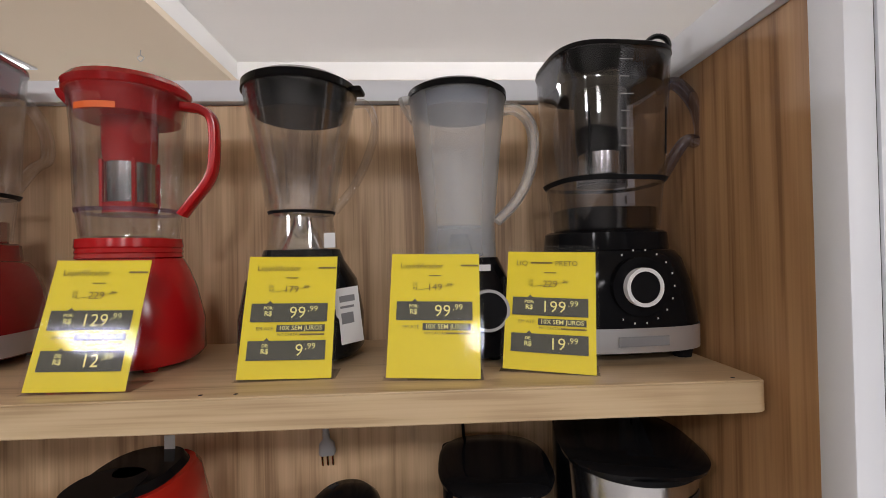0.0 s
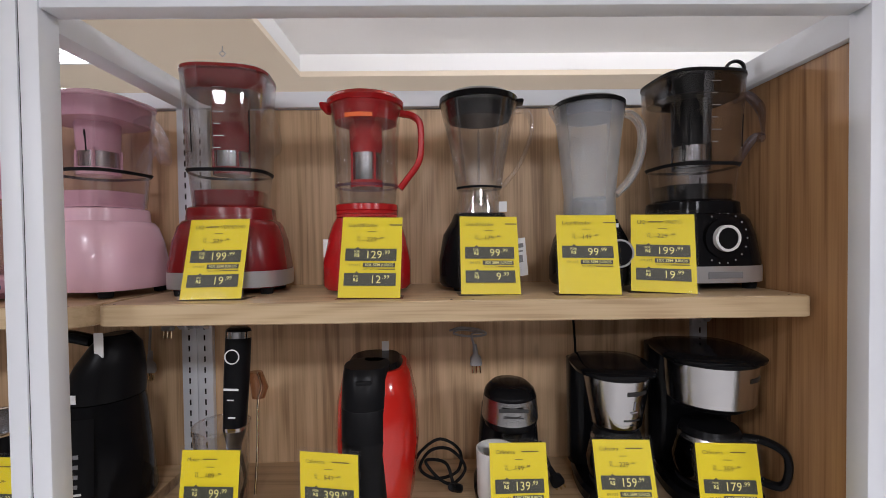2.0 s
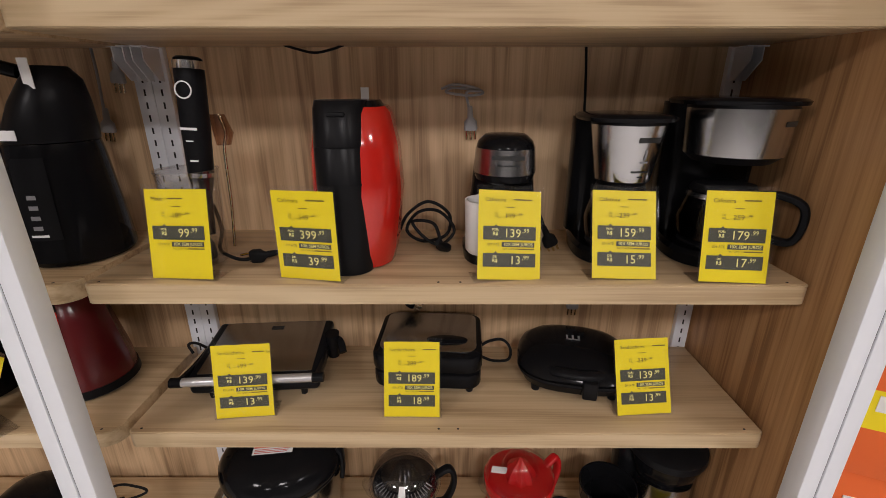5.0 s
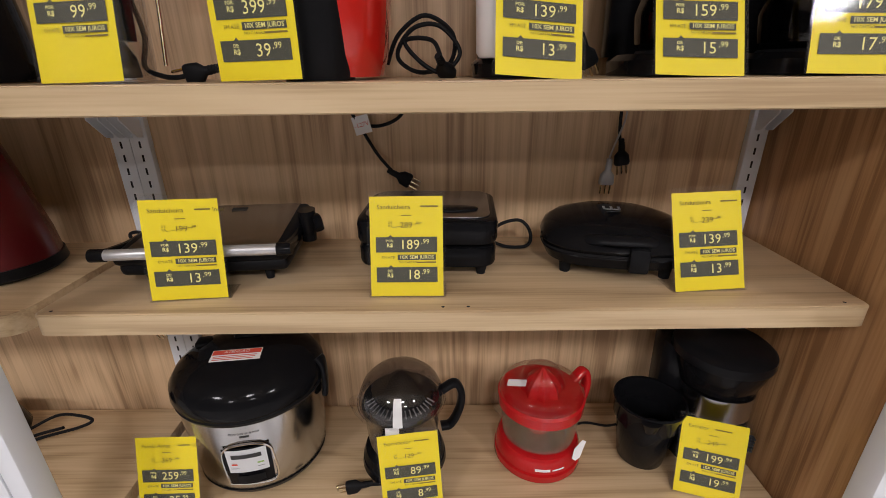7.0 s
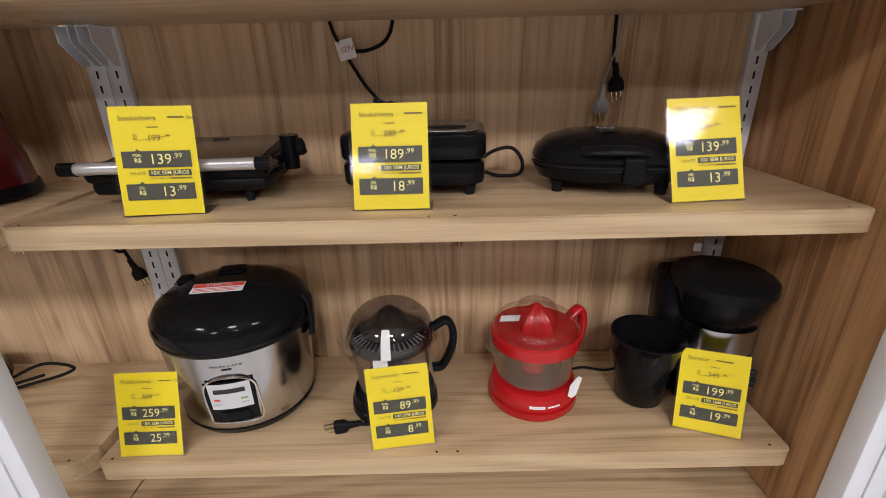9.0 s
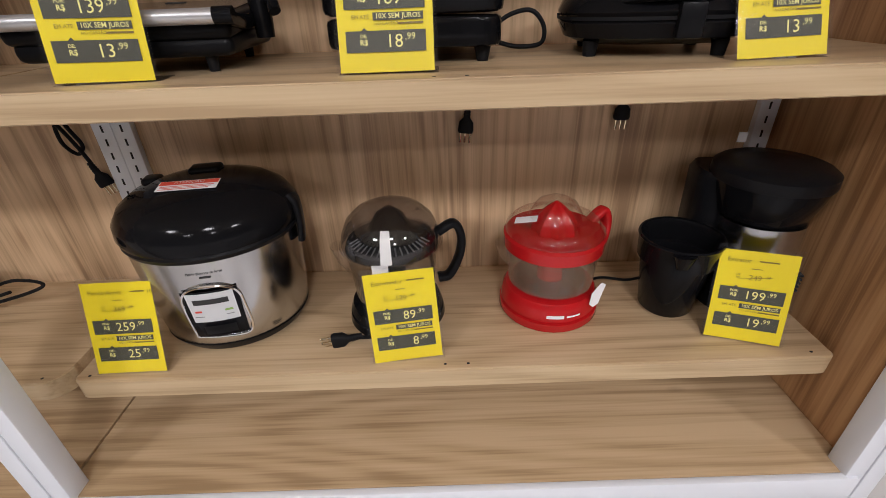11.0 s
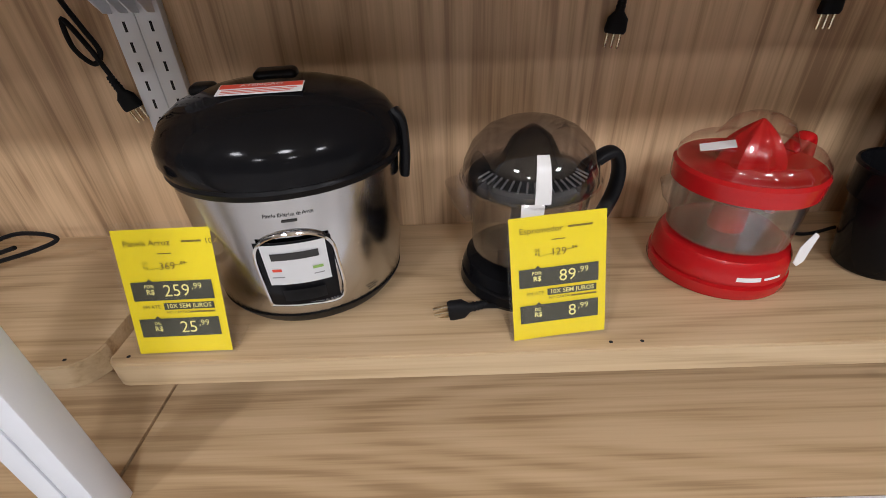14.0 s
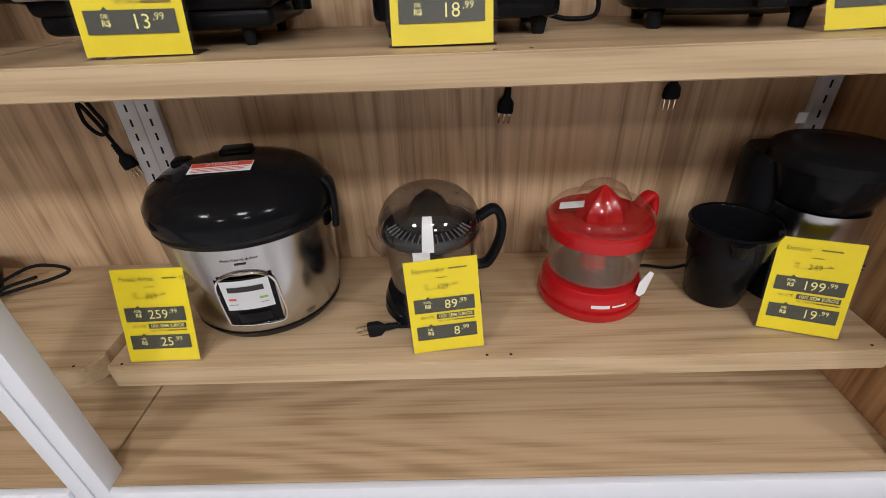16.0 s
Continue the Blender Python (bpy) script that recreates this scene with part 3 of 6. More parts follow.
def price_tag(z, at, title, brand, tail, old, price, part_price, bends):
    """A yellow card in an acetate holder that leans back on a folded foot."""
    x, y, yaw, lean, roll = at
    t = thing("price_tag", f"yellow card price tag in a clear acetate holder, {price} reais", "price tag", pose(x, y, z, 0, 0, yaw), "price tags")
    L = pose(0, 0, 0.0015, -min(lean, 25), 0, 0) @ pose(0, 0, 0, 0, -roll, 0)
    hold = part("holder", bar(-CW / 2 - 0.004, CW / 2 + 0.004, 0, CH + 0.008, 0), SLEEVE, t, "clear acetate sleeve", False)
    hold.matrix_local = L @ pose(0, -0.0012, 0)
    back = part("foot", box(-CW / 2 - 0.004, CW / 2 + 0.004, 0.0, 0.045, 0, 0.0006), SLEEVE, t, "clear folded foot", False)
    bm = bmesh.new()
    n = 8
    rows = []
    for i in range(n + 1):
        u = -CW / 2 + CW * i / n
        yy = -abs(bends) * 0.0010 * math.cos(math.pi * (i / n - 0.5))
        rows.append([bm.verts.new((u, -yy * 0.4, 0.001)), bm.verts.new((u, -yy * 0.4, CH))])
    for a, b in zip(rows, rows[1:]):
        bm.faces.new((a[0], b[0], b[1], a[1]))
    card = part("card", bm, YELLOW, t, "yellow printed card")
    card.matrix_local = L
    yp = -0.0007
    P = lambda px, pz: L @ pose((px - 0.5) * CW, yp, (1 - pz) * CH)
    # title, with the maker's name as a bar
    if title:
        lettering("print", title, 0.0094, TAG_INK, t, P(0.10 if brand or tail else 0.5, 0.105), "LEFT" if brand or tail else "CENTER")
        w = 0.0049 * len(title) / CW + 0.13
        if brand:
            k = part("print", bar(-0.5 * CW + w * CW, -0.5 * CW + (w + brand) * CW, 0.893 * CH, 0.908 * CH, yp), TAG_INK, t, "", False)
            k.matrix_local = L
        if tail:
            lettering("print", tail, 0.0088, TAG_INK, t, P(w + brand + 0.03, 0.105), "LEFT")
    k = part("print", bar(-0.07 * CW, 0.07 * CW, 0.81 * CH, 0.818 * CH, yp), TAG_INK, t, "", False)
    k.matrix_local = L
    lettering("print", "DE\nR$", 0.0048, TAG_INK, t, P(0.28, 0.275))
    lettering("print", old, 0.0118, TAG_INK, t, P(0.5, 0.285))
    lettering("print", ",99", 0.006, TAG_INK, t, P(0.66, 0.265))
    k = part("strike", bar(-0.20 * CW, 0.22 * CW, 0.7132 * CH, 0.7166 * CH, yp - 0.0001), TAG_INK, t, "", False)
    k.matrix_local = L @ pose(0, 0, 0.715 * CH) @ pose(0, 0, 0, 0, -9, 0) @ pose(0, 0, -0.715 * CH)

    def price_box(za, zb, first, value):
        bm = bmesh.new()
        xs = [(-0.42, 1 - zb), (0.42, 1 - zb), (0.42, 1 - za), (-0.19, 1 - za), (-0.22, 1 - za + 0.022), (-0.25, 1 - za), (-0.42, 1 - za)]
        bm.faces.new([bm.verts.new((a * CW, yp, b * CH)) for a, b in xs])
        q = part("price_box", bm, TAG_DARK, t, "dark olive printed box", False)
        q.matrix_local = L
        mid = (za + zb) / 2
        Q = lambda px, pz: L @ pose((px - 0.5) * CW, yp - 0.0003, (1 - pz) * CH)
        lettering("print", first, 0.0052, TAG_PALE, t, Q(0.27, mid - 0.037), extra=0.0001)
        lettering("print", "R$", 0.0078, TAG_PALE, t, Q(0.27, mid + 0.008), extra=0.0002)
        whole, cents = value.split(",")
        lettering("print", whole, 0.0195, TAG_PALE, t, Q(0.685, mid + 0.004), "RIGHT")
        lettering("print", "," + cents, 0.0098, TAG_PALE, t, Q(0.70, mid - 0.028), "LEFT")

    price_box(0.40, 0.552, "POR:", price)
    lettering("print", "EM ATÉ", 0.0058, TAG_INK, t, P(0.245, 0.605))
    k = part("print", bar(-0.125 * CW, 0.40 * CW, (1 - 0.63) * CH, (1 - 0.575) * CH, yp), TAG_DARK, t, "", False)
    k.matrix_local = L
    lettering("print", "10X SEM JUROS", 0.0072, TAG_PALE, t, L @ pose(0.137 * CW, yp - 0.0003, (1 - 0.602) * CH), extra=0.0001)
    lettering("print", "NO CARTÃO", 0.0044, TAG_INK, t, P(0.39, 0.653), "LEFT")
    k = part("print", bar(0.13 * CW, 0.40 * CW, (1 - 0.66) * CH, (1 - 0.646) * CH, yp), TAG_INK, t, "", False)
    k.matrix_local = L
    if part_price:
        price_box(0.70, 0.852, "DE:", part_price)
    return t

TAGS = [
    (S1, (0.166, 0.041, -0.9, 18.0, 0.5), 'LIQ', 0.22, 'VERMELHO', '229', '199,99', '19,99', 1),
    (S1, (0.434, 0.029, 0.3, 18.0, -1.1), 'Liquidificador', 0.2, '', '229', '129,99', '12,99', -2),
    (S1, (0.641, 0.054, 1.9, 17.8, -1.0), 'Liquidificador', 0.2, '', '179', '99,99', '9,99', 3),
    (S1, (0.807, 0.037, -4.9, 18.0, -1.1), 'Liquidificador', 0.2, '', '149', '99,99', '', -1),
    (S1, (0.938, 0.049, -18.4, 18.0, -1.6), 'LIQ', 0.25, 'PRETO', '229', '199,99', '19,99', 2),
    (S2, (0.160, 0.019, -6.0, 10.5, 1.2), 'Mixer', 0.25, '', '189', '99,99', '', -3),
    (S2, (0.366, 0.017, -12.3, 2.0, 1.2), 'Cafeteira', 0.3, '', '549', '399,99', '39,99', 1),
    (S2, (0.684, 0.016, 9.8, 20.3, -4.6), 'Cafeteira', 0.3, '', '199', '139,99', '13,99', -2),
    (S2, (0.870, 0.020, 1.6, 22.4, -1.9), 'Cafeteira', 0.3, '', '239', '159,99', '15,99', 3),
    (S2, (1.035, 0.006, -2.3, 13.2, -1.1), 'Cafeteira', 0.25, '', '259', '179,99', '17,99', -1),
    (S3, (0.208, 0.039, 6.9, 10.6, -0.9), 'Sanduicheira', 0.2, 'Inox', '199', '139,99', '13,99', 2),
    (S3, (0.520, 0.040, -1.0, 17.0, 0.3), 'Sanduicheira', 0.24, '', '289', '189,99', '18,99', -3),
    (S3, (0.961, 0.048, 3.1, 21.2, 1.2), 'Sanduicheira', 0.24, '', '239', '139,99', '13,99', 1),
    (S4, (0.094, 0.014, 0.7, 17.6, 0.4), 'Panela Arroz', 0.2, '10X', '369', '259,99', '25,99', -2),
    (S4, (0.516, 0.022, 4.4, 14.5, 2.7), 'Espremedor', 0.25, '', '129', '89,99', '8,99', 3),
    (S4, (1.035, 0.039, -19.2, 16.7, 0.3), 'Extrator', 0.25, '', '249', '199,99', '19,99', -1),
    (S2, (-0.188, 0.015, -5.6, 6.4, 1.0), 'Batedeira', 0.25, '', '239', '149,99', '14,99', 2),
    (S3, (-0.266, -0.001, -26.1, 24.9, 2.9), '', 0.0, '', '239', '149,99', '14,99', -3),
]
for row in TAGS:
    price_tag(*row)

# ---- small parts shared by the appliances ----


def word_bar(parent, x0, x1, z0, z1, y, mat):
    """A maker's name as a plain raised bar."""
    return part("print", box(x0, x1, y, y + 0.0006, z0, z1), mat, parent, "", False)


def arc(cx, cz, r, a0, a1, k=8, y=0.0):
    return [(cx + r * math.cos(radians(a0 + (a1 - a0) * i / k)), y, cz + r * math.sin(radians(a0 + (a1 - a0) * i / k))) for i in range(k + 1)]


def mesh_filter(parent, cx, cy, z0, z1, z2, r, mat):
    """The filter in a jar: plastic tube above, steel mesh below."""
    f = part("filter", loft([(z1, r * 0.92, r * 0.92, cx, cy), (z1 + 0.012, r, r, cx, cy), (z2, r * 1.05, r * 1.05, cx, cy)], 28), mat, parent)
    part("mesh", loft([(z0 + 0.004, r * 0.9, r * 0.9, cx, cy), (z1, r * 0.9, r * 0.9, cx, cy)], 28), STEEL_V, f, "fine steel mesh")
    part("base_ring", loft([(z0 - 0.008, r, r, cx, cy), (z0 + 0.006, r, r, cx, cy)], 28), mat, f)
    for a in (35, 125, 215, 305):
        px, py = cx + r * math.cos(radians(a)), cy + r * math.sin(radians(a))
        part("rib", box(px - 0.002, px + 0.002, py - 0.002, py + 0.002, z0, z1 + 0.004), mat, f)


def big_blender(name, at, rot, label, body, jar_mat, core_mat, lid_mat, h, jar_w, knob, band, handle_mat, ring, turn=0, kx=0.0):
    """Tall blender: flared base with a knob, square-shouldered clear jar with an inner filter, lid and grip."""
    t = thing(name, label, "blender", pose(*at, 0, 0, rot), "blenders on the shelf")
    base = [(0.012, 0.104, 0.088, 0, 0, 3.2), (0.02, 0.108, 0.092, 0, 0, 3.2), (0.05, 0.108, 0.092, 0, 0, 3.2), (0.10, 0.101, 0.087, 0, 0, 3.0), (0.128, 0.093, 0.082, 0, 0, 2.8),
            (0.138, 0.086, 0.078, 0, 0, 2.6), (0.140, 0.080, 0.074, 0, 0, 2.6), (0.162, 0.078, 0.072, 0, 0, 2.6), (0.165, 0.074, 0.068, 0, 0, 2.6)]
    part("base", loft(base, 48), body, t)
    for sx in (-0.075, 0.075):
        for sy in (-0.06, 0.06):
            part("foot", loft([(0, 0.011, 0.011, sx, sy), (0.0115, 0.013, 0.013, sx, sy)], 14), BLACK_MATT, t)
    if band:
        part("band", loft([(0.014, 0.1093, 0.0933, 0, 0, 3.2), (0.044, 0.1097, 0.0937, 0, 0, 3.2)], 48, False, False), SILVER, t, "silver band round the foot")
        word_bar(t, -0.03, 0.035, 0.022, 0.034, -0.0945, GREY_PRINT)
    if knob:
        kz = 0.094 if band else 0.062
        k = part("knob", disc_y(kx, kz, 0.036, -0.095, -0.075), BLACK if body != PINK else PINK, t, "round speed knob")
        part("cap", disc_y(kx, kz, 0.021, -0.103, -0.0955), BLACK_SATIN if body != PINK else PINK, k)
        part("ring", disc_y(kx, kz, 0.0235, -0.1045, -0.0955, 40, 0.019), WHITE_PRINT, k, "white dial ring")
        bm = bmesh.new()
        for i in range(13):
            a = radians(120 - 20 * i)
            px, pz = kx + 0.045 * math.cos(a), kz + 0.045 * math.sin(a)
            box(px - 0.0007, px + 0.0007, -0.0925, -0.0915, pz - 0.0011, pz + 0.0011, bm=bm)
        part("dial_marks", bm, WHITE_PRINT, k, "white dial marks", False)
    j = jar_w
    jar = [(0.167, j * 0.84, j * 0.80, 0, 0, 3.0), (0.23, j * 0.90, j * 0.85, 0, 0, 3.2), (0.236, j * 0.93, j * 0.88, 0, 0, 3.4), (0.30, j * 0.95, j * 0.9, 0, 0, 3.4), (h - 0.05, j, j * 0.94, 0, 0, 3.4), (h - 0.010, j * 1.02, j * 0.97, 0, 0, 3.4)]
    jb = part("jar", vessel(jar, 48), jar_mat, t, "clear plastic jar")
    part("gasket", loft([(0.229, j * 0.915, j * 0.865, 0, 0, 3.2), (0.235, j * 0.945, j * 0.895, 0, 0, 3.4)], 48, False, False), BLACK_MATT, jb, "dark seam line")
    part("collar", loft([(0.166, j * 0.79, j * 0.75, 0, 0, 3.0), (0.196, j * 0.80, j * 0.76, 0, 0, 3.0)], 40), body, jb)
    mesh_filter(t, 0, 0, 0.238, 0.275, h - 0.04, j * 0.43, core_mat)
    lid = part("lid", loft([(h - 0.0105, j * 0.97, j * 0.92, 0, 0, 3.4), (h - 0.0085, j * 1.035, j * 0.985, 0, 0, 3.4), (h - 0.003, j * 1.03, j * 0.98, 0, 0, 3.4), (h - 0.001, j * 0.99, j * 0.94, 0, 0, 3.4), (h, j * 0.8, j * 0.76, 0, 0, 3.2)], 48), lid_mat, t)
    part("skirt", shell([(h - 0.044, j * 0.90, j * 0.85, 0, 0, 3.4), (h - 0.0108, j * 0.95, j * 0.90, 0, 0, 3.4)], 0.002, 48), lid_mat, lid, "lid skirt inside the jar")
    part("filler_cap", loft([(h + 0.0002, 0.021, 0.021, -0.01, 0), (h + 0.006, 0.020, 0.020, -0.01, 0), (h + 0.007, 0.016, 0.016, -0.01, 0)], 28), lid_mat, lid)
    for sx in (-0.62, 0.66):
        part("guide_rib", tube([(sx * j, -j * 0.86, 0.262), (sx * j, -j * 0.885, 0.300), (sx * j, -j * 0.90, h - 0.085)], 0.0011, None, 6, 3), BLACK_MATT, jb, "thin dark guide line")
    for i in range(6):
        part("scale_mark", box(-j * 0.12, j * 0.03 + 0.006 * (i % 2), -j * 0.93, -j * 0.927, 0.27 + 0.022 * i, 0.2712 + 0.022 * i), SILVER, jb)
    hp = [(j * 0.95, 0, h - 0.045), (j * 1.25, 0, h - 0.04), (j * 1.55, 0, h - 0.075), (j * 1.60, 0, h - 0.12), (j * 1.35, 0, 0.285), (j * 0.98, 0, 0.238)]
    hd = part("handle", tube(hp, 0.008, 0.011, 14, 8, (0, 1, 0), 2.6), handle_mat, t)
    hd.matrix_local = pose(0, 0, 0, 0, 0, turn)
    if ring:
        r = part("lid_ring", tube(arc(j * 0.96, h + 0.014, 0.0155, 200, 560, 26), 0.0032, 0.005, 10, 2, (0, 1, 0)), lid_mat, t, "loop on the lid")
        r.matrix_local = pose(0, 0, 0, 0, 0, turn)
    return t


big_blender("blender", (0.143, 0.183, S1), 8, "dark red blender with a tall clear jar and silver band", DARK_RED, CLEAR, DARK_RED, DARK_RED, 0.426, 0.079, False, True, CLEAR, False, 60)
big_blender("blender", (1.055, 0.170, S1), 4, "glossy black blender with a white dial ring and tall clear jar", BLACK, SMOKE, BLACK_SATIN, BLACK_SATIN, 0.406, 0.080, True, True, CLEAR_BLUE, True, -20)
big_blender("blender", (-0.110, 0.172, S1), -12, "pink blender with a clear jar and pink lid", PINK, PINK_CLEAR, PINK, PINK, 0.374, 0.084, True, False, PINK_CLEAR, False, 8, -0.045)


def slim_base(t, mat, w0, w1, h):
    secs = [(0.008, w0 * 0.93, w0 * 0.88, 0, 0, 2.6), (0.016, w0, w0 * 0.94, 0, 0, 2.6), (0.06, w0 * 1.0, w0 * 0.94, 0, 0, 2.5), (h * 0.72, w0 * 0.90, w0 * 0.86, 0, 0, 2.3), (h * 0.9, w1 * 1.12, w1 * 1.1), (h, w1, w1)]
    part("base", loft(secs, 40), mat, t)
    for a in (45, 135, 225, 315):
        px, py = w0 * 0.72 * math.cos(radians(a)), w0 * 0.68 * math.sin(radians(a))
        part("foot", loft([(0, 0.008, 0.008, px, py), (0.009, 0.010, 0.010, px, py)], 12), BLACK_MATT if mat != RED else RED, t)
    return secs


# red blender with a red grip
t = thing("blender", "bright red blender with a clear jar and red grip", "blender", pose(0.414, 0.155, S1, 0, 0, 4), "blenders on the shelf")
t.scale.z = 0.962
sb = slim_base(t, RED, 0.083, 0.060, 0.145)
part("ribbed_collar", loft([(0.145, 0.056, 0.056), (0.147, 0.060, 0.060), (0.152, 0.0585, 0.0585), (0.154, 0.060, 0.060), (0.159, 0.0585, 0.0585), (0.161, 0.060, 0.060), (0.172, 0.059, 0.059)], 40), RED, t)
word_bar(t, -0.024, 0.026, 0.132, 0.140, -0.068, WHITE_PRINT)
jar = [(0.172, 0.055, 0.055), (0.205, 0.058, 0.058), (0.212, 0.060, 0.060), (0.30, 0.062, 0.062), (0.352, 0.066, 0.064), (0.368, 0.069, 0.066)]
jb = part("jar", vessel(jar, 44), CLEAR, t, "clear jar")
part("seam", loft([(0.206, 0.0592, 0.0592), (0.2115, 0.0608, 0.0608)], 44, False, False), clear("violet_line", (0.30, 0.25, 0.55)), jb, "violet seam line")
mesh_filter(t, 0, 0, 0.215, 0.275, 0.352, 0.031, RED)
part("warning_label", wrap(jar, 0.333, 0.341, -120, -75, 0.0012), ORANGE_CARD, jb, "orange label")
part("lid", loft([(0.335, 0.059, 0.058), (0.366, 0.066, 0.064), (0.367, 0.072, 0.069), (0.376, 0.073, 0.070), (0.384, 0.066, 0.064), (0.386, 0.05, 0.05)], 44), RED, t)
part("spout", loft([(0.355, 0.006, 0.01, -0.070, 0), (0.366, 0.012, 0.013, -0.074, 0), (0.374, 0.010, 0.014, -0.078, 0)], 16), RED, t)
part("handle", tube([(0.066, 0, 0.357), (0.090, 0, 0.352), (0.1045, 0, 0.335), (0.1055, 0, 0.285), (0.099, 0, 0.255), (0.076, 0, 0.222), (0.064, 0, 0.205)], 0.0065, 0.011, 12, 8, (0, 1, 0), 3.0), RED, t)
part("paper_label", box(-0.079, -0.070, -0.031, -0.030, 0.070, 0.105), PAPER, t, "white paper tag")

# black blender with a flared clear jar
t = thing("blender", "black blender with a flared clear jar and black lid", "blender", pose(0.633, 0.171, S1, 0, 0, -6), "blenders on the shelf")
t.scale.z = 0.985
slim_base(t, BLACK, 0.080, 0.050, 0.150)
part("waist", vessel([(0.150, 0.047, 0.047), (0.195, 0.041, 0.041), (0.198, 0.043, 0.043)], 40), CLEAR, t, "clear jar foot")
part("coupling", loft([(0.150, 0.034, 0.034), (0.165, 0.026, 0.026), (0.185, 0.014, 0.014), (0.196, 0.012, 0.012)], 24), CHROME, t)
fl = [(0.198, 0.042, 0.042), (0.203, 0.0445, 0.0445), (0.25, 0.051, 0.051), (0.31, 0.063, 0.063), (0.345, 0.071, 0.071), (0.366, 0.0745, 0.0745)]
jb = part("jar", vessel(fl, 44), CLEAR, t, "clear ribbed jar")
for a in (-160, -125, -90, -55, -20, 30, 90, 150):
    pts = [(*on_curve(fl, z, a), z) for z in (0.21, 0.25, 0.30, 0.33)]
    part("rib", tube(pts, 0.0022, 0.0022, 6, 4), CLEAR, jb)
part("seam", loft([(0.1985, 0.0436, 0.0436), (0.2025, 0.0452, 0.0452)], 40, False, False), BLACK_MATT, jb)
part("lid", loft([(0.335, 0.060, 0.060), (0.344, 0.066, 0.066), (0.364, 0.070, 0.070), (0.366, 0.077, 0.077), (0.376, 0.0765, 0.0765), (0.384, 0.063, 0.063), (0.388, 0.05, 0.05), (0.389, 0.02, 0.02)], 44), BLACK, t, "glossy black lid")
part("lid_core", loft([(0.336, 0.056, 0.056), (0.376, 0.060, 0.060)], 40), BLACK_SATIN, t)
part("lid_tab", box(0.045, 0.088, -0.014, 0.014, 0.366, 0.374, 0.003), BLACK_SATIN, t)
part("handle", tube([(0.068, 0, 0.352), (0.093, 0, 0.350), (0.104, 0, 0.322), (0.096, 0, 0.285), (0.075, 0, 0.240), (0.046, 0, 0.203)], 0.005, 0.010, 12, 8, (0, 1, 0), 2.5), CLEAR, t, "clear handle")
lb = part("paper_label", box(-0.016, 0.016, 0, 0.0008, -0.042, 0.03), PAPER, t, "white paper label")
lb.matrix_local = pose(0.075, -0.045, 0.070, 0, -6, 35)
for i, (a, b) in enumerate(((0.012, 0.02), (0.004, 0.007), (-0.016, -0.002))):
    k = part("print", box(-0.010, 0.010 - 0.002 * i, -0.0006, -0.0002, a, b), GREY_PRINT, lb, "", False)
part("paper_label", box(0.038, 0.053, -0.024, -0.023, 0.152, 0.172), PAPER, t, "white paper tag")

# black blender with a frosted jug
t = thing("blender", "black blender with a frosted jug and dark lid", "blender", pose(0.850, 0.165, S1, 0, 0, 3), "blenders on the shelf")
t.scale.z = 0.985
slim_base(t, BLACK, 0.076, 0.052, 0.135)
word_bar(t, -0.02, 0.03, 0.118, 0.126, -0.062, WHITE_PRINT)
k = part("knob", disc_y(0.022, 0.070, 0.024, -0.085, -0.068), BLACK_SATIN, t)
part("ring", disc_y(0.022, 0.070, 0.026, -0.0855, -0.080, 36, 0.0225), SILVER, k, "silver dial ring")
fj = [(0.135, 0.050, 0.050), (0.18, 0.0485, 0.0485), (0.21, 0.051, 0.051), (0.30, 0.060, 0.060), (0.357, 0.067, 0.066)]
part("jug", vessel(fj, 44), FROST, t, "frosted translucent jug")
part("jug_foot", loft([(0.137, 0.044, 0.044), (0.178, 0.042, 0.042)], 32), clear("frosted_foot", (0.86, 0.90, 0.96), 0.35, 0.03, 0.35, (0.80, 0.87, 0.95)), t)
part("coupling", loft([(0.137, 0.02, 0.02), (0.168, 0.012, 0.012)], 20), BLACK_MATT, t)
part("spout", loft([(0.325, 0.004, 0.010, -0.062, 0), (0.345, 0.012, 0.014, -0.066, 0), (0.357, 0.014, 0.016, -0.068, 0)], 18), FROST, t)
part("lid_plug", loft([(0.336, 0.0585, 0.058), (0.356, 0.0625, 0.062)], 44), material("dark_blue_lid", (0.035, 0.05, 0.10), 0.35, 0, 0.1, 20, 0.02), t, "dark blue lid plug")
part("lid", loft([(0.356, 0.068, 0.067), (0.364, 0.068, 0.067), (0.369, 0.060, 0.059), (0.371, 0.04, 0.04)], 44), BLACK_SATIN, t)
part("handle", tube([(0.062, 0, 0.345), (0.085, 0, 0.345), (0.104, 0, 0.325), (0.108, 0, 0.290), (0.098, 0, 0.245), (0.078, 0, 0.210), (0.053, 0, 0.185)], 0.0075, 0.011, 14, 8, (0, 1, 0), 2.4), FROST, t, "frosted handle")

# ---- second shelf ----
t = thing("hand_blender", "black stick blender standing in a clear beaker", "hand blender", pose(0.149, 0.106, S2))
bk = part("beaker", vessel([(0.001, 0.040, 0.040), (0.02, 0.042, 0.042), (0.163, 0.049, 0.049)], 36), CLEAR, t, "clear beaker")
part("rim", loft([(0.160, 0.0495, 0.0495), (0.164, 0.0505, 0.0505)], 36, False, False), CLEAR, bk)
st = part("body", loft([(0.05, 0.012, 0.012), (0.12, 0.013, 0.013), (0.145, 0.019, 0.019), (0.16, 0.0205, 0.0205), (0.24, 0.0225, 0.0225), (0.32, 0.0225, 0.0225), (0.335, 0.021, 0.021), (0.338, 0.017, 0.017)], 30), BLACK_SATIN, t)
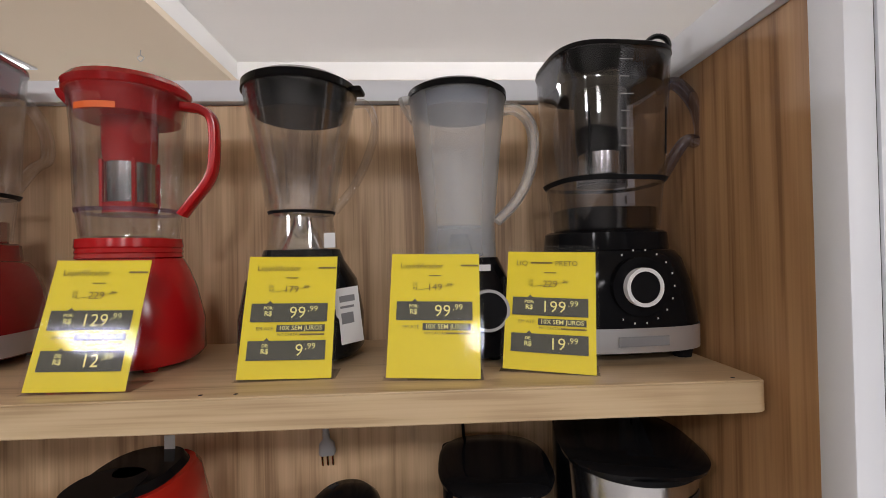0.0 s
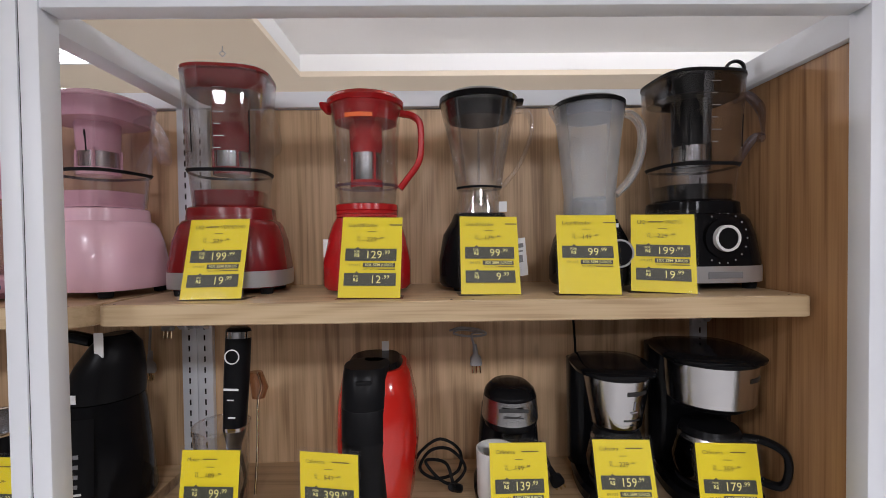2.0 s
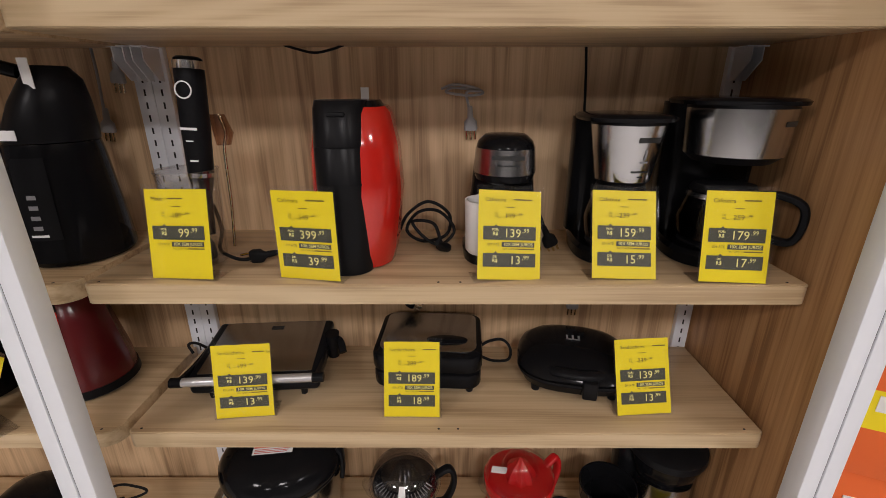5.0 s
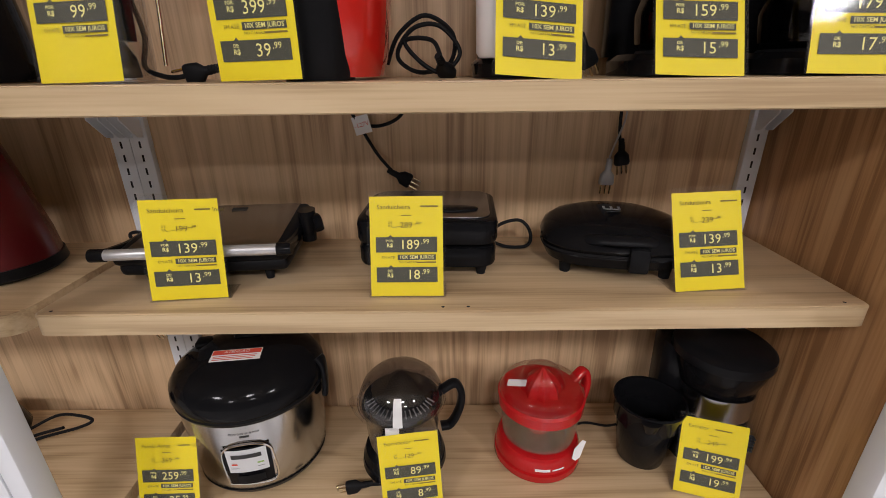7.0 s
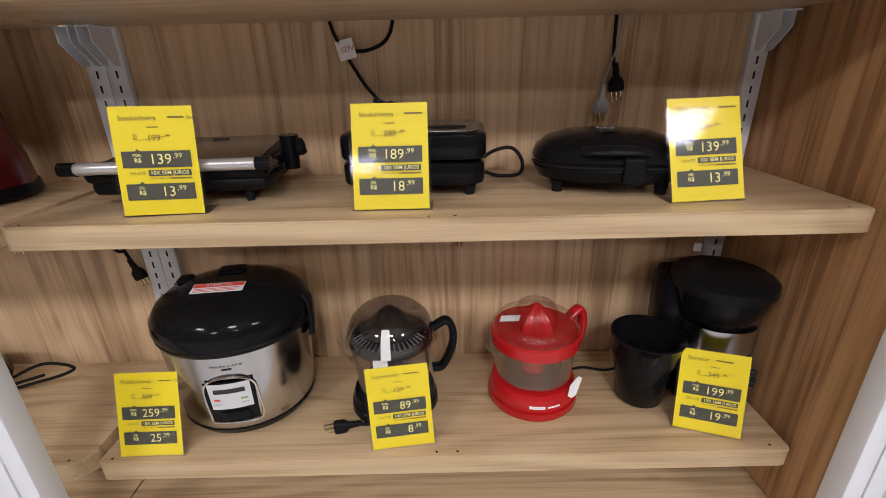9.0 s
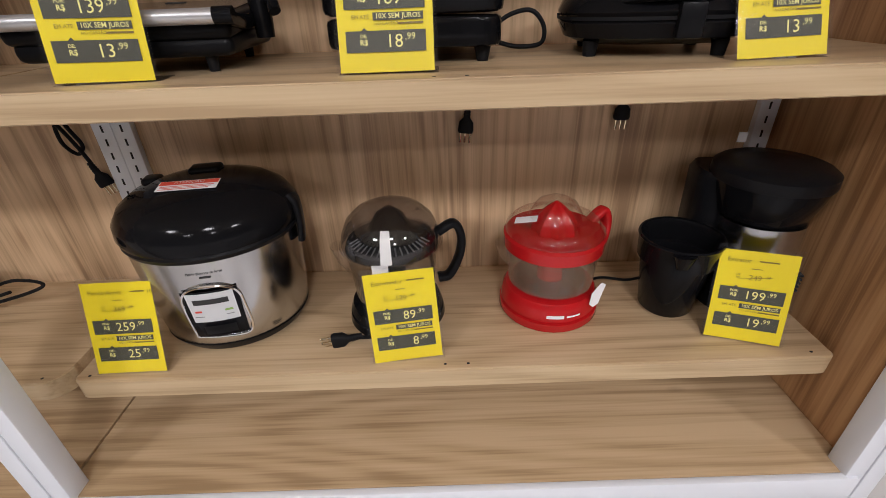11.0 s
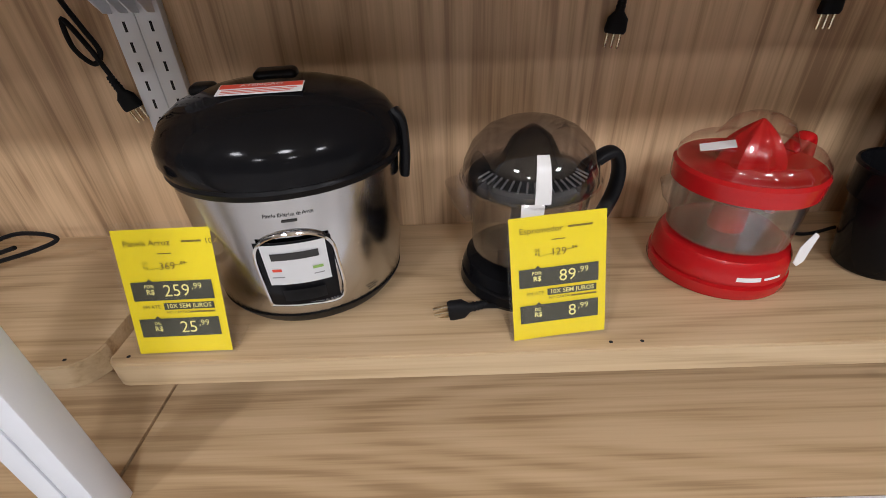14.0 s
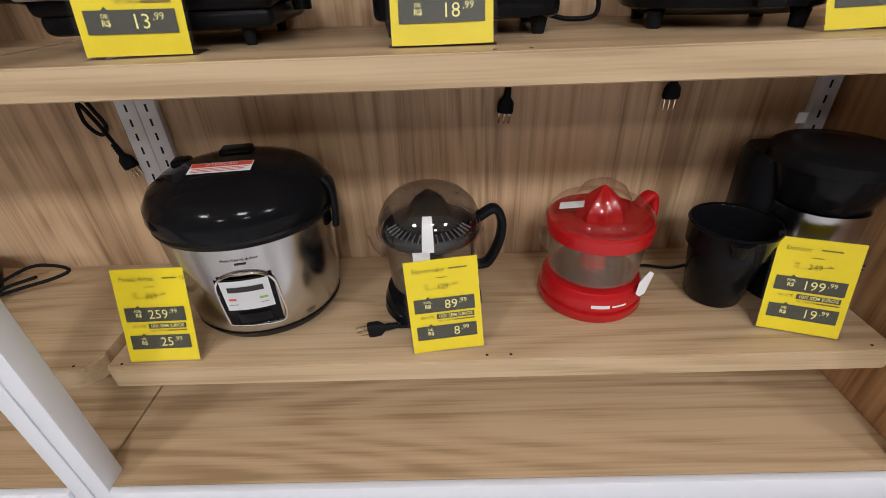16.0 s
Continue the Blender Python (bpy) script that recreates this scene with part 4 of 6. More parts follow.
st.matrix_local = pose(0.014, 0, 0, -3, 2.2, 0)
part("shaft", loft([(0.006, 0.024, 0.024), (0.03, 0.022, 0.022), (0.05, 0.012, 0.012)], 24), BLACK_SATIN, t)
for z0, z1 in ((0.320, 0.332), (0.150, 0.157)):
    part("chrome_band", loft([(z0, 0.0230 if z0 > 0.2 else 0.0205, 0.0230 if z0 > 0.2 else 0.0205), (z1, 0.0225 if z0 > 0.2 else 0.0208, 0.0225 if z0 > 0.2 else 0.0208)], 30, False, False), CHROME, st, "chrome band")
part("button_ring", disc_y(0, 0.288, 0.0135, -0.0250, -0.0235, 30, 0.0115), WHITE_PRINT, st, "white button ring")
word_bar(st, -0.013, 0.014, 0.227, 0.231, -0.0240, WHITE_PRINT)
word_bar(st, -0.006, 0.006, 0.209, 0.211, -0.0236, WHITE_PRINT)
word_bar(st, -0.003, 0.010, 0.177, 0.180, -0.0232, WHITE_PRINT)
part("chopper_blade", tube([(0.055, 0.03, 0.25), (0.062, 0.03, 0.22), (0.055, 0.03, 0.19), (0.052, 0.03, 0.10), (0.05, 0.02, 0.02)], 0.0025), BRASS, t)
part("chopper_cup", loft([(0.20, 0.012, 0.010, 0.056, 0.03), (0.22, 0.017, 0.012, 0.058, 0.03), (0.25, 0.012, 0.010, 0.052, 0.03)], 18), clear("amber_bag", (0.55, 0.35, 0.25)), t)


def coil(label, at, pts, mat=BLACK_MATT, r=0.0032, cat="cable", ends=()):
    c = thing("power_cable", label, cat, pose(*at), "loose power cables")
    part("cord", tube(pts, r, None, 8, 7), mat, c)
    for p, rot in ends:
        plug_head(c, p, rot, mat)
    return c


def plug_head(parent, p, rot, mat, pins=3):
    """A moulded plug that points down before it is turned."""
    h = part("plug", loft([(-0.030, 0.0125, 0.0075, 0, 0, 3), (-0.026, 0.014, 0.0085, 0, 0, 3), (-0.012, 0.0125, 0.008, 0, 0, 3), (-0.004, 0.006, 0.0055), (0.018, 0.0042, 0.0042)], 18), mat, parent)
    h.matrix_local = pose(*p, *rot)
    xs = (-0.0085, 0, 0.0085) if pins == 3 else (-0.0075, 0.0075)
    for i, xx in enumerate(xs):
        k = part("pin", loft([(-0.048, 0.0015, 0.0015, xx, 0.0), (-0.046, 0.0021, 0.0021, xx, 0), (-0.030, 0.0021, 0.0021, xx, 0)], 8), BRASS, h)
    for i in range(4):
        part("grip_ring", loft([(0.0005 + 0.0045 * i, 0.0062 - 0.0003 * i, 0.0062 - 0.0003 * i), (0.0025 + 0.0045 * i, 0.0062 - 0.0003 * i, 0.0062 - 0.0003 * i)], 10), mat, h)
    return h


coil("black power cord lying beside the beaker", (0, 0, S2), [(0.176, 0.12, 0.10), (0.186, 0.115, 0.055), (0.180, 0.11, 0.02), (0.205, 0.10, 0.008), (0.23, 0.095, 0.006), (0.255, 0.10, 0.012)], ends=[((0.268, 0.10, 0.014), (0, 78, 0))])
coil("black coiled power cord behind the pod machine", (0, 0, S2), [(0.49, 0.21, 0.02), (0.51, 0.2, 0.06), (0.55, 0.2, 0.085), (0.59, 0.2, 0.06), (0.585, 0.195, 0.02), (0.54, 0.19, 0.008), (0.508, 0.19, 0.03), (0.53, 0.19, 0.066), (0.57, 0.185, 0.07), (0.60, 0.18, 0.035), (0.575, 0.17, 0.008), (0.545, 0.17, 0.02), (0.52, 0.18, 0.05), (0.56, 0.17, 0.05), (0.575, 0.15, 0.018)], ends=[((0.573, 0.135, 0.02), (60, 0, -20))])

# red and black capsule coffee machine
t = thing("coffee_machine", "red and black capsule coffee machine with a round column", "coffee machine", pose(0.428, 0.138, S2, 0, 0, 2), "coffee makers")
red = [(0.004, 0.060, 0.080, 0.004, 0, 2.6), (0.03, 0.067, 0.088, 0.004, 0, 2.6), (0.13, 0.078, 0.096, 0.004, 0, 2.6), (0.20, 0.074, 0.092, 0.004, 0, 2.6), (0.255, 0.062, 0.080, 0.004, 0, 2.6), (0.264, 0.055, 0.073, 0.004, 0, 2.6)]
part("shell", loft(red, 44), RED_GLOSS, t, "glossy red side shells")
part("column", loft([(0.001, 0.042, 0.048, -0.011, -0.056, 2.4), (0.01, 0.0435, 0.050, -0.011, -0.056, 2.4), (0.148, 0.0435, 0.050, -0.011, -0.056, 2.4), (0.150, 0.0445, 0.0505, -0.011, -0.056, 2.4), (0.152, 0.0435, 0.050, -0.011, -0.056, 2.4),
                        (0.205, 0.0438, 0.050, -0.011, -0.053, 2.4), (0.2065, 0.043, 0.049, -0.011, -0.053, 2.4), (0.208, 0.0438, 0.05, -0.011, -0.053, 2.4), (0.262, 0.041, 0.046, -0.011, -0.050, 2.4), (0.274, 0.040, 0.042, -0.010, -0.044, 2.4)], 40), BLACK_SATIN, t, "black front column")
part("top", loft([(0.264, 0.052, 0.068, 0.0, 0.0, 2.6), (0.273, 0.046, 0.062, 0.0, 0.0, 2.6), (0.274, 0.02, 0.03, 0, 0, 2.6)], 36), BLACK, t)
part("hinge", box(-0.024, 0.003, -0.101, -0.093, 0.252, 0.258, 0.002), BLACK_MATT, t)
part("paper_tag", box(0.008, 0.022, 0.05, 0.051, 0.262, 0.292), PAPER, t, "white paper tag")

# small coffee maker with a cup
t = thing("coffee_maker", "small black coffee maker with a steel band", "coffee maker", pose(0.687, 0.153, S2, 0, 0, -4), "coffee makers")
part("foot", loft([(0.001, 0.070, 0.085, 0, 0, 2.8), (0.018, 0.072, 0.087, 0, 0, 2.8), (0.024, 0.066, 0.082, 0, 0, 2.8)], 40), BLACK, t)
part("back", loft([(0.02, 0.064, 0.04, 0, 0.04, 2.6), (0.10, 0.060, 0.04, 0, 0.04, 2.6), (0.16, 0.054, 0.042, 0, 0.035, 2.6)], 36), BLACK, t)
hd = [(0.130, 0.034, 0.036, 0, -0.01), (0.142, 0.050, 0.060, 0, -0.005), (0.152, 0.0535, 0.066), (0.198, 0.050, 0.062), (0.206, 0.047, 0.058), (0.216, 0.036, 0.046), (0.218, 0.016, 0.02)]
part("head", loft(hd, 44), BLACK, t)
part("band", wrap(hd, 0.154, 0.196, -178, -2, 0.0012, 30), STEEL_H, t, "brushed steel band")
word_bar(t, -0.025, 0.028, 0.181, 0.188, -0.0665, BLACK_PRINT)
word_bar(t, -0.018, 0.020, 0.171, 0.173, -0.0672, BLACK_PRINT)
part("spout", loft([(0.112, 0.018, 0.018, 0, -0.02), (0.134, 0.026, 0.028, 0, -0.015)], 24), DARK_SMOKE, t)
c = thing("mug", "plain white mug on the coffee maker's foot", "mug", pose(0.651, 0.091, S2 + 0.0245))
part("cup", shell([(0.0, 0.030, 0.030), (0.006, 0.034, 0.034), (0.092, 0.036, 0.036)], 0.003, 32), WHITE_PLASTIC, c)
part("handle", tube([(0.033, 0, 0.072), (0.055, 0, 0.070), (0.060, 0, 0.045), (0.05, 0, 0.022), (0.033, 0, 0.02)], 0.004, 0.006, 10, 6, (0, 1, 0)), WHITE_PLASTIC, c)
coil("black power cord and plug leaning on the coffee maker", (0, 0, S2), [(0.750, 0.17, 0.09), (0.757, 0.155, 0.07), (0.764, 0.145, 0.05)], ends=[((0.768, 0.140, 0.040), (20, -28, 0))])

# two filter coffee makers


def filter_maker(at, rot, label, s, band_w, band_z0, band_z1, top, funnel):
    t = thing("coffee_maker", label, "coffee maker", pose(*at, 0, 0, rot), "coffee makers")
    part("foot", loft([(0.001, 0.078 * s, 0.098 * s, 0, 0, 3), (0.020, 0.080 * s, 0.10 * s, 0, 0, 3), (0.028, 0.074 * s, 0.094 * s, 0, 0, 3)], 40), BLACK, t)
    part("hotplate", loft([(0.0285, 0.055 * s, 0.055 * s, 0, -0.03), (0.032, 0.053 * s, 0.053 * s, 0, -0.03)], 36), BLACK_MATT, t)
    part("tank", loft([(0.026, 0.076 * s, 0.036 * s, -0.004, 0.062 * s, 3.4), (top - 0.01, 0.078 * s, 0.038 * s, -0.004, 0.06 * s, 3.4)], 40), BLACK, t)
    part("lid", loft([(top - 0.012, 0.084 * s, 0.098 * s, 0, 0, 3), (top - 0.006, 0.086 * s, 0.10 * s, 0, 0, 3), (top - 0.002, 0.080 * s, 0.094 * s, 0, 0, 3), (top, 0.05 * s, 0.06 * s, 0, 0, 3)], 44), BLACK, t)
    w1 = band_w * (0.74 if funnel else 0.93)
    hb = [(band_z0 - 0.012, w1 * 0.8, w1 * 0.8, 0, -0.03), (band_z0 - 0.002, w1 * 0.97, w1 * 0.97, 0, -0.03), (band_z0, w1, w1, 0, -0.03), (band_z1, band_w, band_w, 0, -0.03), (top - 0.011, band_w * 0.99, band_w * 0.99, 0, -0.03)]
    part("basket", loft(hb, 44), BLACK_SATIN, t, "black filter basket")
    flat = [(z, rx, ry) for z, rx, ry, *_ in hb]
    bd = part("band", wrap(flat, band_z0 + 0.001, band_z1 - 0.001, -188, 8, 0.001, 36), STEEL_V, t, "brushed steel band")
    bd.matrix_local = pose(0, -0.03, 0)
    part("print", wrap(flat, band_z1 - 0.027, band_z1 - 0.019, -88 if funnel else -62, -44 if funnel else -30, 0.0018, 10, 1), BLACK_PRINT, bd)
    if funnel:
        part("print", wrap(flat, band_z0 + 0.018, band_z0 + 0.021, -92, -52, 0.0018, 10, 1), BLACK_PRINT, bd)
        part("print", wrap(flat, band_z0 + 0.010, band_z0 + 0.012, -78, -66, 0.0018, 4, 1), BLACK_PRINT, bd)
        part("print", wrap(flat, band_z0 + 0.034, band_z0 + 0.037, -79, -63, 0.0018, 4, 1), GREY_PRINT, bd)
        part("print", wrap(flat, band_z0 + 0.040, band_z0 + 0.056, -73, -69, 0.0018, 3, 2), GREY_PRINT, bd)
    cf = [(0.033, 0.045 * s, 0.045 * s), (0.04, 0.058 * s, 0.058 * s), (0.075, 0.063 * s, 0.063 * s), (0.115, 0.052 * s, 0.052 * s), (0.125, 0.048 * s, 0.048 * s)]
    cb = part("carafe", vessel(cf, 40), DARK_SMOKE, t, "dark glass carafe")
    cb.matrix_local = pose(0, -0.03, 0)
    part("carafe_lid", loft([(0.122, 0.050 * s, 0.050 * s, 0, -0.03), (0.134, 0.045 * s, 0.045 * s, 0, -0.03), (0.137, 0.02, 0.02, 0, -0.03)], 32), BLACK_SATIN, t)
    ch = part("carafe_handle", tube([(0.050 * s, 0, 0.122), (0.080 * s, 0, 0.124), (0.108 * s, 0, 0.110), (0.112 * s, 0, 0.075), (0.100 * s, 0, 0.048), (0.062 * s, 0, 0.052)], 0.0065, 0.010, 12, 8, (0, 1, 0), 2.8), BLACK_SATIN, t)
    ch.matrix_local = pose(0, -0.03, 0, 0, 0, 115 if funnel else -32)
    part("carafe_strap", loft([(0.112, 0.0535 * s, 0.0535 * s, 0, -0.03), (0.12, 0.0505 * s, 0.0505 * s, 0, -0.03)], 36, False, False), STEEL_H, t, "steel strap")
    return t


filter_maker((0.892, 0.167, S2), -4, "black coffee maker with a tapered steel filter cone", 0.90, 0.060, 0.142, 0.236, 0.252, True)
filter_maker((1.076, 0.166, S2), -8, "black coffee maker with a wide steel band", 1.08, 0.080, 0.186, 0.262, 0.278, False)
coil("thin black cord hanging behind the coffee maker", (0, BACK - 0.02, 0), [(0.851, 0, S1 - 0.033), (0.856, 0, 1.46), (0.860, 0, 1.40), (0.862, 0.004, 1.36)], r=0.0026)

# ---- third shelf: sandwich makers ----
t = thing("sandwich_grill", "black contact grill with a steel lid and silver handle", "sandwich maker", pose(0.202, 0.173, S3, 0, 0, 4), "sandwich makers")
part("body", box(-0.125, 0.125, -0.085, 0.105, 0.018, 0.042, 0.010, 3), BLACK_SATIN, t)
lid = part("lid", box(-0.128, 0.128, -0.09, 0.105, 0.0, 0.022, 0.009, 3), BLACK_SATIN, t)
lid.matrix_local = pose(0, 0, 0.044, 5, 0, 0)
part("top_plate", box(-0.108, 0.112, -0.075, 0.095, 0.0222, 0.0245, 0.001), STEEL_H, lid, "brushed steel top")
part("badge", box(-0.004, 0.022, 0.068, 0.078, 0.0246, 0.0256), BLACK_PRINT, lid)
for sx in (-0.127, 0.127):
    a = part("arm", tube([(sx * 0.97, 0.03, 0.055), (sx, -0.03, 0.052), (sx, -0.08, 0.058), (sx, -0.1, 0.062)], 0.009, 0.006, 12, 6, (1, 0, 0), 3), BLACK, t)
part("handle", tube([(-0.130, -0.102, 0.062), (0, -0.102, 0.062), (0.130, -0.102, 0.062)], 0.0085, 0.0085, 16, 6), SILVER, t, "silver bar handle")
for sx in (-0.135, 0.128):
    part("handle_cap", tube([(sx - 0.012 + 0.003, -0.102, 0.062), (sx + 0.012, -0.102, 0.062)], 0.0098, 0.0098, 14, 2), BLACK, t)
part("hinge", loft([(0.03, 0.012, 0.012, 0.138, 0.02), (0.085, 0.015, 0.02, 0.138, 0.02)], 18), BLACK, t)
part("lever", tube([(0.14, 0.03, 0.07), (0.158, 0.0, 0.076), (0.166, -0.02, 0.062)], 0.006, 0.008, 10, 6), BLACK, t)
for sx in (-0.09, 0.09):
    for sy in (-0.065, 0.085):
        part("leg", loft([(0, 0.006, 0.006, sx, sy), (0.019, 0.008, 0.008, sx, sy)], 12), BLACK_MATT, t)

t = thing("sandwich_maker", "black sandwich maker with a steel top and oval grip", "sandwich maker", pose(0.551, 0.197, S3, 0, 0, -3), "sandwich makers")
part("body", slab(rounded(-0.108, 0.108, -0.095, 0.085, 0.028), 0.018, 0.052, 0.006), BLACK, t)
part("lid", slab(rounded(-0.110, 0.110, -0.097, 0.087, 0.03), 0.055, 0.094, 0.007), BLACK, t)
tp = part("top_plate", slab(rounded(-0.098, 0.098, -0.080, 0.078, 0.024), 0.0942, 0.0965, 0.0008), STEEL_H, t, "brushed steel top")
part("grip_hollow", slab([(0.038 + 0.042 * math.cos(radians(i * 15)), -0.038 + 0.016 * math.sin(radians(i * 15))) for i in range(24)], 0.0966, 0.0995, 0.001), BLACK, t, "black oval grip")
part("clip", box(-0.022, 0.022, -0.104, -0.095, 0.04, 0.075, 0.003), BLACK_SATIN, t)
for sx in (-0.085, 0.085):
    for sy in (-0.07, 0.065):
        part("leg", loft([(0, 0.007, 0.007, sx, sy), (0.02, 0.011, 0.011, sx, sy)], 12), BLACK_MATT, t)

t = thing("sandwich_maker", "glossy black rounded sandwich maker with a front clasp", "sandwich maker", pose(0.855, 0.172, S3, 0, 0, -12), "sandwich makers")
part("body", loft([(0.014, 0.088, 0.074, 0, 0, 3), (0.022, 0.108, 0.092, 0, 0, 3), (0.038, 0.116, 0.098, 0, 0, 3), (0.042, 0.114, 0.096, 0, 0, 3)], 48), BLACK, t)
lidb = [(0.045, 0.114, 0.096, 0, 0, 3), (0.050, 0.117, 0.099, 0, 0, 3), (0.062, 0.112, 0.094, 0, 0.002, 2.8), (0.074, 0.096, 0.080, 0, 0.006, 2.6), (0.083, 0.066, 0.056, 0, 0.012, 2.4), (0.086, 0.03, 0.026, 0, 0.014, 2.2)]
part("lid", loft(lidb, 48), BLACK, t)
part("rim", loft([(0.0415, 0.1175, 0.0995, 0, 0, 3), (0.0455, 0.1175, 0.0995, 0, 0, 3)], 48, False, False), BLACK_MATT, t, "matt black joint line")
part("grip", tube([(-0.055, -0.072, 0.060), (-0.03, -0.088, 0.066), (0.0, -0.094, 0.068), (0.03, -0.088, 0.066), (0.055, -0.072, 0.060)], 0.007, 0.012, 12, 6), BLACK_SATIN, t)
part("clasp", box(0.012, 0.040, -0.108, -0.088, 0.022, 0.060, 0.004), BLACK_SATIN, t)
bm = bmesh.new()
for x0 in (-0.018, -0.006, 0.006):
    box(x0, x0 + 0.004, 0.0, 0.018, 0.0875, 0.0882, bm=bm)
box(-0.018, 0.010, 0.0, 0.004, 0.0875, 0.0882, bm=bm)
part("badge", bm, SILVER, t, "", False)
for sx in (-0.075, 0.075):
    for sy in (-0.06, 0.06):
        part("leg", loft([(0, 0.008, 0.008, sx, sy), (0.018, 0.010, 0.010, sx, sy)], 12), BLACK_MATT, t)
coil("black cord looped beside the sandwich maker", (0, 0, S3), [(0.650, 0.23, 0.025), (0.680, 0.235, 0.045), (0.712, 0.235, 0.050), (0.730, 0.23, 0.030), (0.725, 0.22, 0.008), (0.690, 0.22, 0.005), (0.660, 0.23, 0.012)])
coil("short black cord end on the shelf", (0, 0, S3), [(0.04, 0.25, 0.012), (0.01, 0.25, 0.03), (-0.01, 0.25, 0.026), (0.0, 0.245, 0.006)])

# ---- fourth shelf ----
t = thing("rice_cooker", "steel rice cooker with a glossy black domed lid", "rice cooker", pose(0.209, 0.158, S4, 0, 0, 10) @ Matrix.Diagonal((1, 1, 0.925, 1)))
RX, RY = 0.128, 0.117
pot = [(0.014, RX * 0.86, RY * 0.86), (0.022, RX * 0.91, RY * 0.91), (0.06, RX * 0.945, RY * 0.945), (0.188, RX * 1.0, RY * 1.0)]
part("foot", loft([(0.001, RX * 0.82, RY * 0.82), (0.012, RX * 0.88, RY * 0.88), (0.020, RX * 0.915, RY * 0.915)], 56), BLACK_SATIN, t)
part("body", loft(pot, 64), STEEL_V, t, "brushed steel body")
part("collar", loft([(0.188, RX * 1.005, RY * 1.005), (0.196, RX * 1.035, RY * 1.035), (0.200, RX * 1.02, RY * 1.02)], 64), BLACK_SATIN, t)
dome = [(0.201, RX * 1.03, RY * 1.03), (0.211, RX * 1.055, RY * 1.055), (0.230, RX * 1.04, RY * 1.04), (0.251, RX * 0.94, RY * 0.94), (0.266, RX * 0.78, RY * 0.78), (0.276, RX * 0.54, RY * 0.54), (0.281, RX * 0.30, RY * 0.30), (0.282, RX * 0.08, RY * 0.08)]
part("lid", loft(dome, 64), BLACK, t, "glossy black lid")
part("lid_catch", box(-0.024, 0.024, 0.020, 0.052, 0.270, 0.287, 0.006, 3), BLACK_SATIN, t)
part("steam_vent", box(-0.095, -0.068, 0.02, 0.05, 0.258, 0.276, 0.006, 3), BLACK_SATIN, t)
sk = part("warning_sticker", box(-0.042, 0.042, -0.014, 0.014, 0, 0.0006), PAPER, t, "white and red warning sticker", False)
sk.matrix_local = pose(-0.006, -0.036, 0.2815, 8, 0, -3)
part("print", box(-0.041, 0.041, 0.002, 0.013, 0.0006, 0.0009), RED_PRINT, sk, "", False)
lettering("print", "ATENÇÃO", 0.009, WHITE_PRINT, sk, pose(0, 0.0075, 0.0014, -90, 0, 0))
for i in range(3):
    part("print", box(-0.038, 0.030 + 0.003 * i, -0.011 + 0.004 * i, -0.0095 + 0.004 * i, 0.0006, 0.0008), RED_PRINT, sk, "", False)
for sx, nm in ((1, "handle"),):
    part(nm, tube([(sx * RX * 0.99, -0.012, 0.240), (sx * RX * 1.045, -0.018, 0.226), (sx * RX * 1.052, -0.020, 0.19), (sx * RX * 1.03, -0.020, 0.160)], 0.006, 0.016, 14, 6, (0, 1, 0), 3), BLACK_SATIN, t)
PA = [(z, rx, ry) for z, rx, ry in pot]
# control panel that hugs the steel
pn = part("control_panel", wrap(PA, 0.030, 0.124, -107, -71, 0.003, 18, 6), BLACK, t, "black control panel with chrome edge")
pn.matrix_local = pose(0, -0.0012, 0.014)
part("panel_rim", tube([(*on_curve([(z, a * 1.018, b * 1.018) for z, a, b in PA], z, a), z) for a, z in ((-108.5, 0.028), (-89, 0.027), (-69.5, 0.028), (-69.5, 0.09), (-71.5, 0.114), (-78, 0.128), (-89, 0.133), (-100, 0.128), (-106.5, 0.114), (-108.5, 0.09), (-108.5, 0.028))], 0.0022, None, 8, 6), CHROME, pn, "chrome trim")
part("panel_face", wrap(PA, 0.064, 0.121, -104, -74, 0.0042, 16, 4), PANEL_SILVER, pn, "silver panel face")
part("switch", wrap(PA, 0.038, 0.056, -99, -78, 0.006, 10, 2), BLACK_MATT, pn, "black cook switch")
part("switch_tab", wrap(PA, 0.043, 0.050, -96, -81, 0.012, 10, 2), BLACK_SATIN, pn)
part("print", wrap(PA, 0.100, 0.110, -100, -78, 0.0052, 10, 1), BLACK_PRINT, pn)
part("lamp", wrap(PA, 0.084, 0.088, -101, -96.5, 0.005, 4, 1), RED_PRINT, pn, "red lamp")
part("lamp", wrap(PA, 0.083, 0.087, -82, -77, 0.005, 4, 1), material("green_lamp", (0.25, 0.42, 0.10), 0.3, 0, 0.05, 30, 0), pn, "green lamp")
part("print", wrap(PA, 0.075, 0.0765, -102, -96, 0.0048, 4, 1), GREY_PRINT, pn)
part("print", wrap(PA, 0.075, 0.0765, -82, -77, 0.0048, 4, 1), GREY_PRINT, pn)
for i, ch in enumerate("Panela Elétrica de Arroz"):
    a = -98 + 0.92 * i * 1.0
    x, y = on_curve(PA, 0.170, a)
    if ch != " ":
        lettering("print", ch, 0.0058, BLACK_PRINT, t, pose(x * 1.006, y * 1.006, 0.170, 0, 0, a + 90))
part("print", wrap(PA, 0.161, 0.1635, -91, -84, 0.001, 4, 1), BLACK_PRINT, t)
part("print", wrap(PA, 0.034, 0.0355, -54, -46, 0.001, 4, 1), BLACK_PRINT, t)
part("print", wrap(PA, 0.030, 0.0315, -53, -47, 0.001, 4, 1), BLACK_PRINT, t)


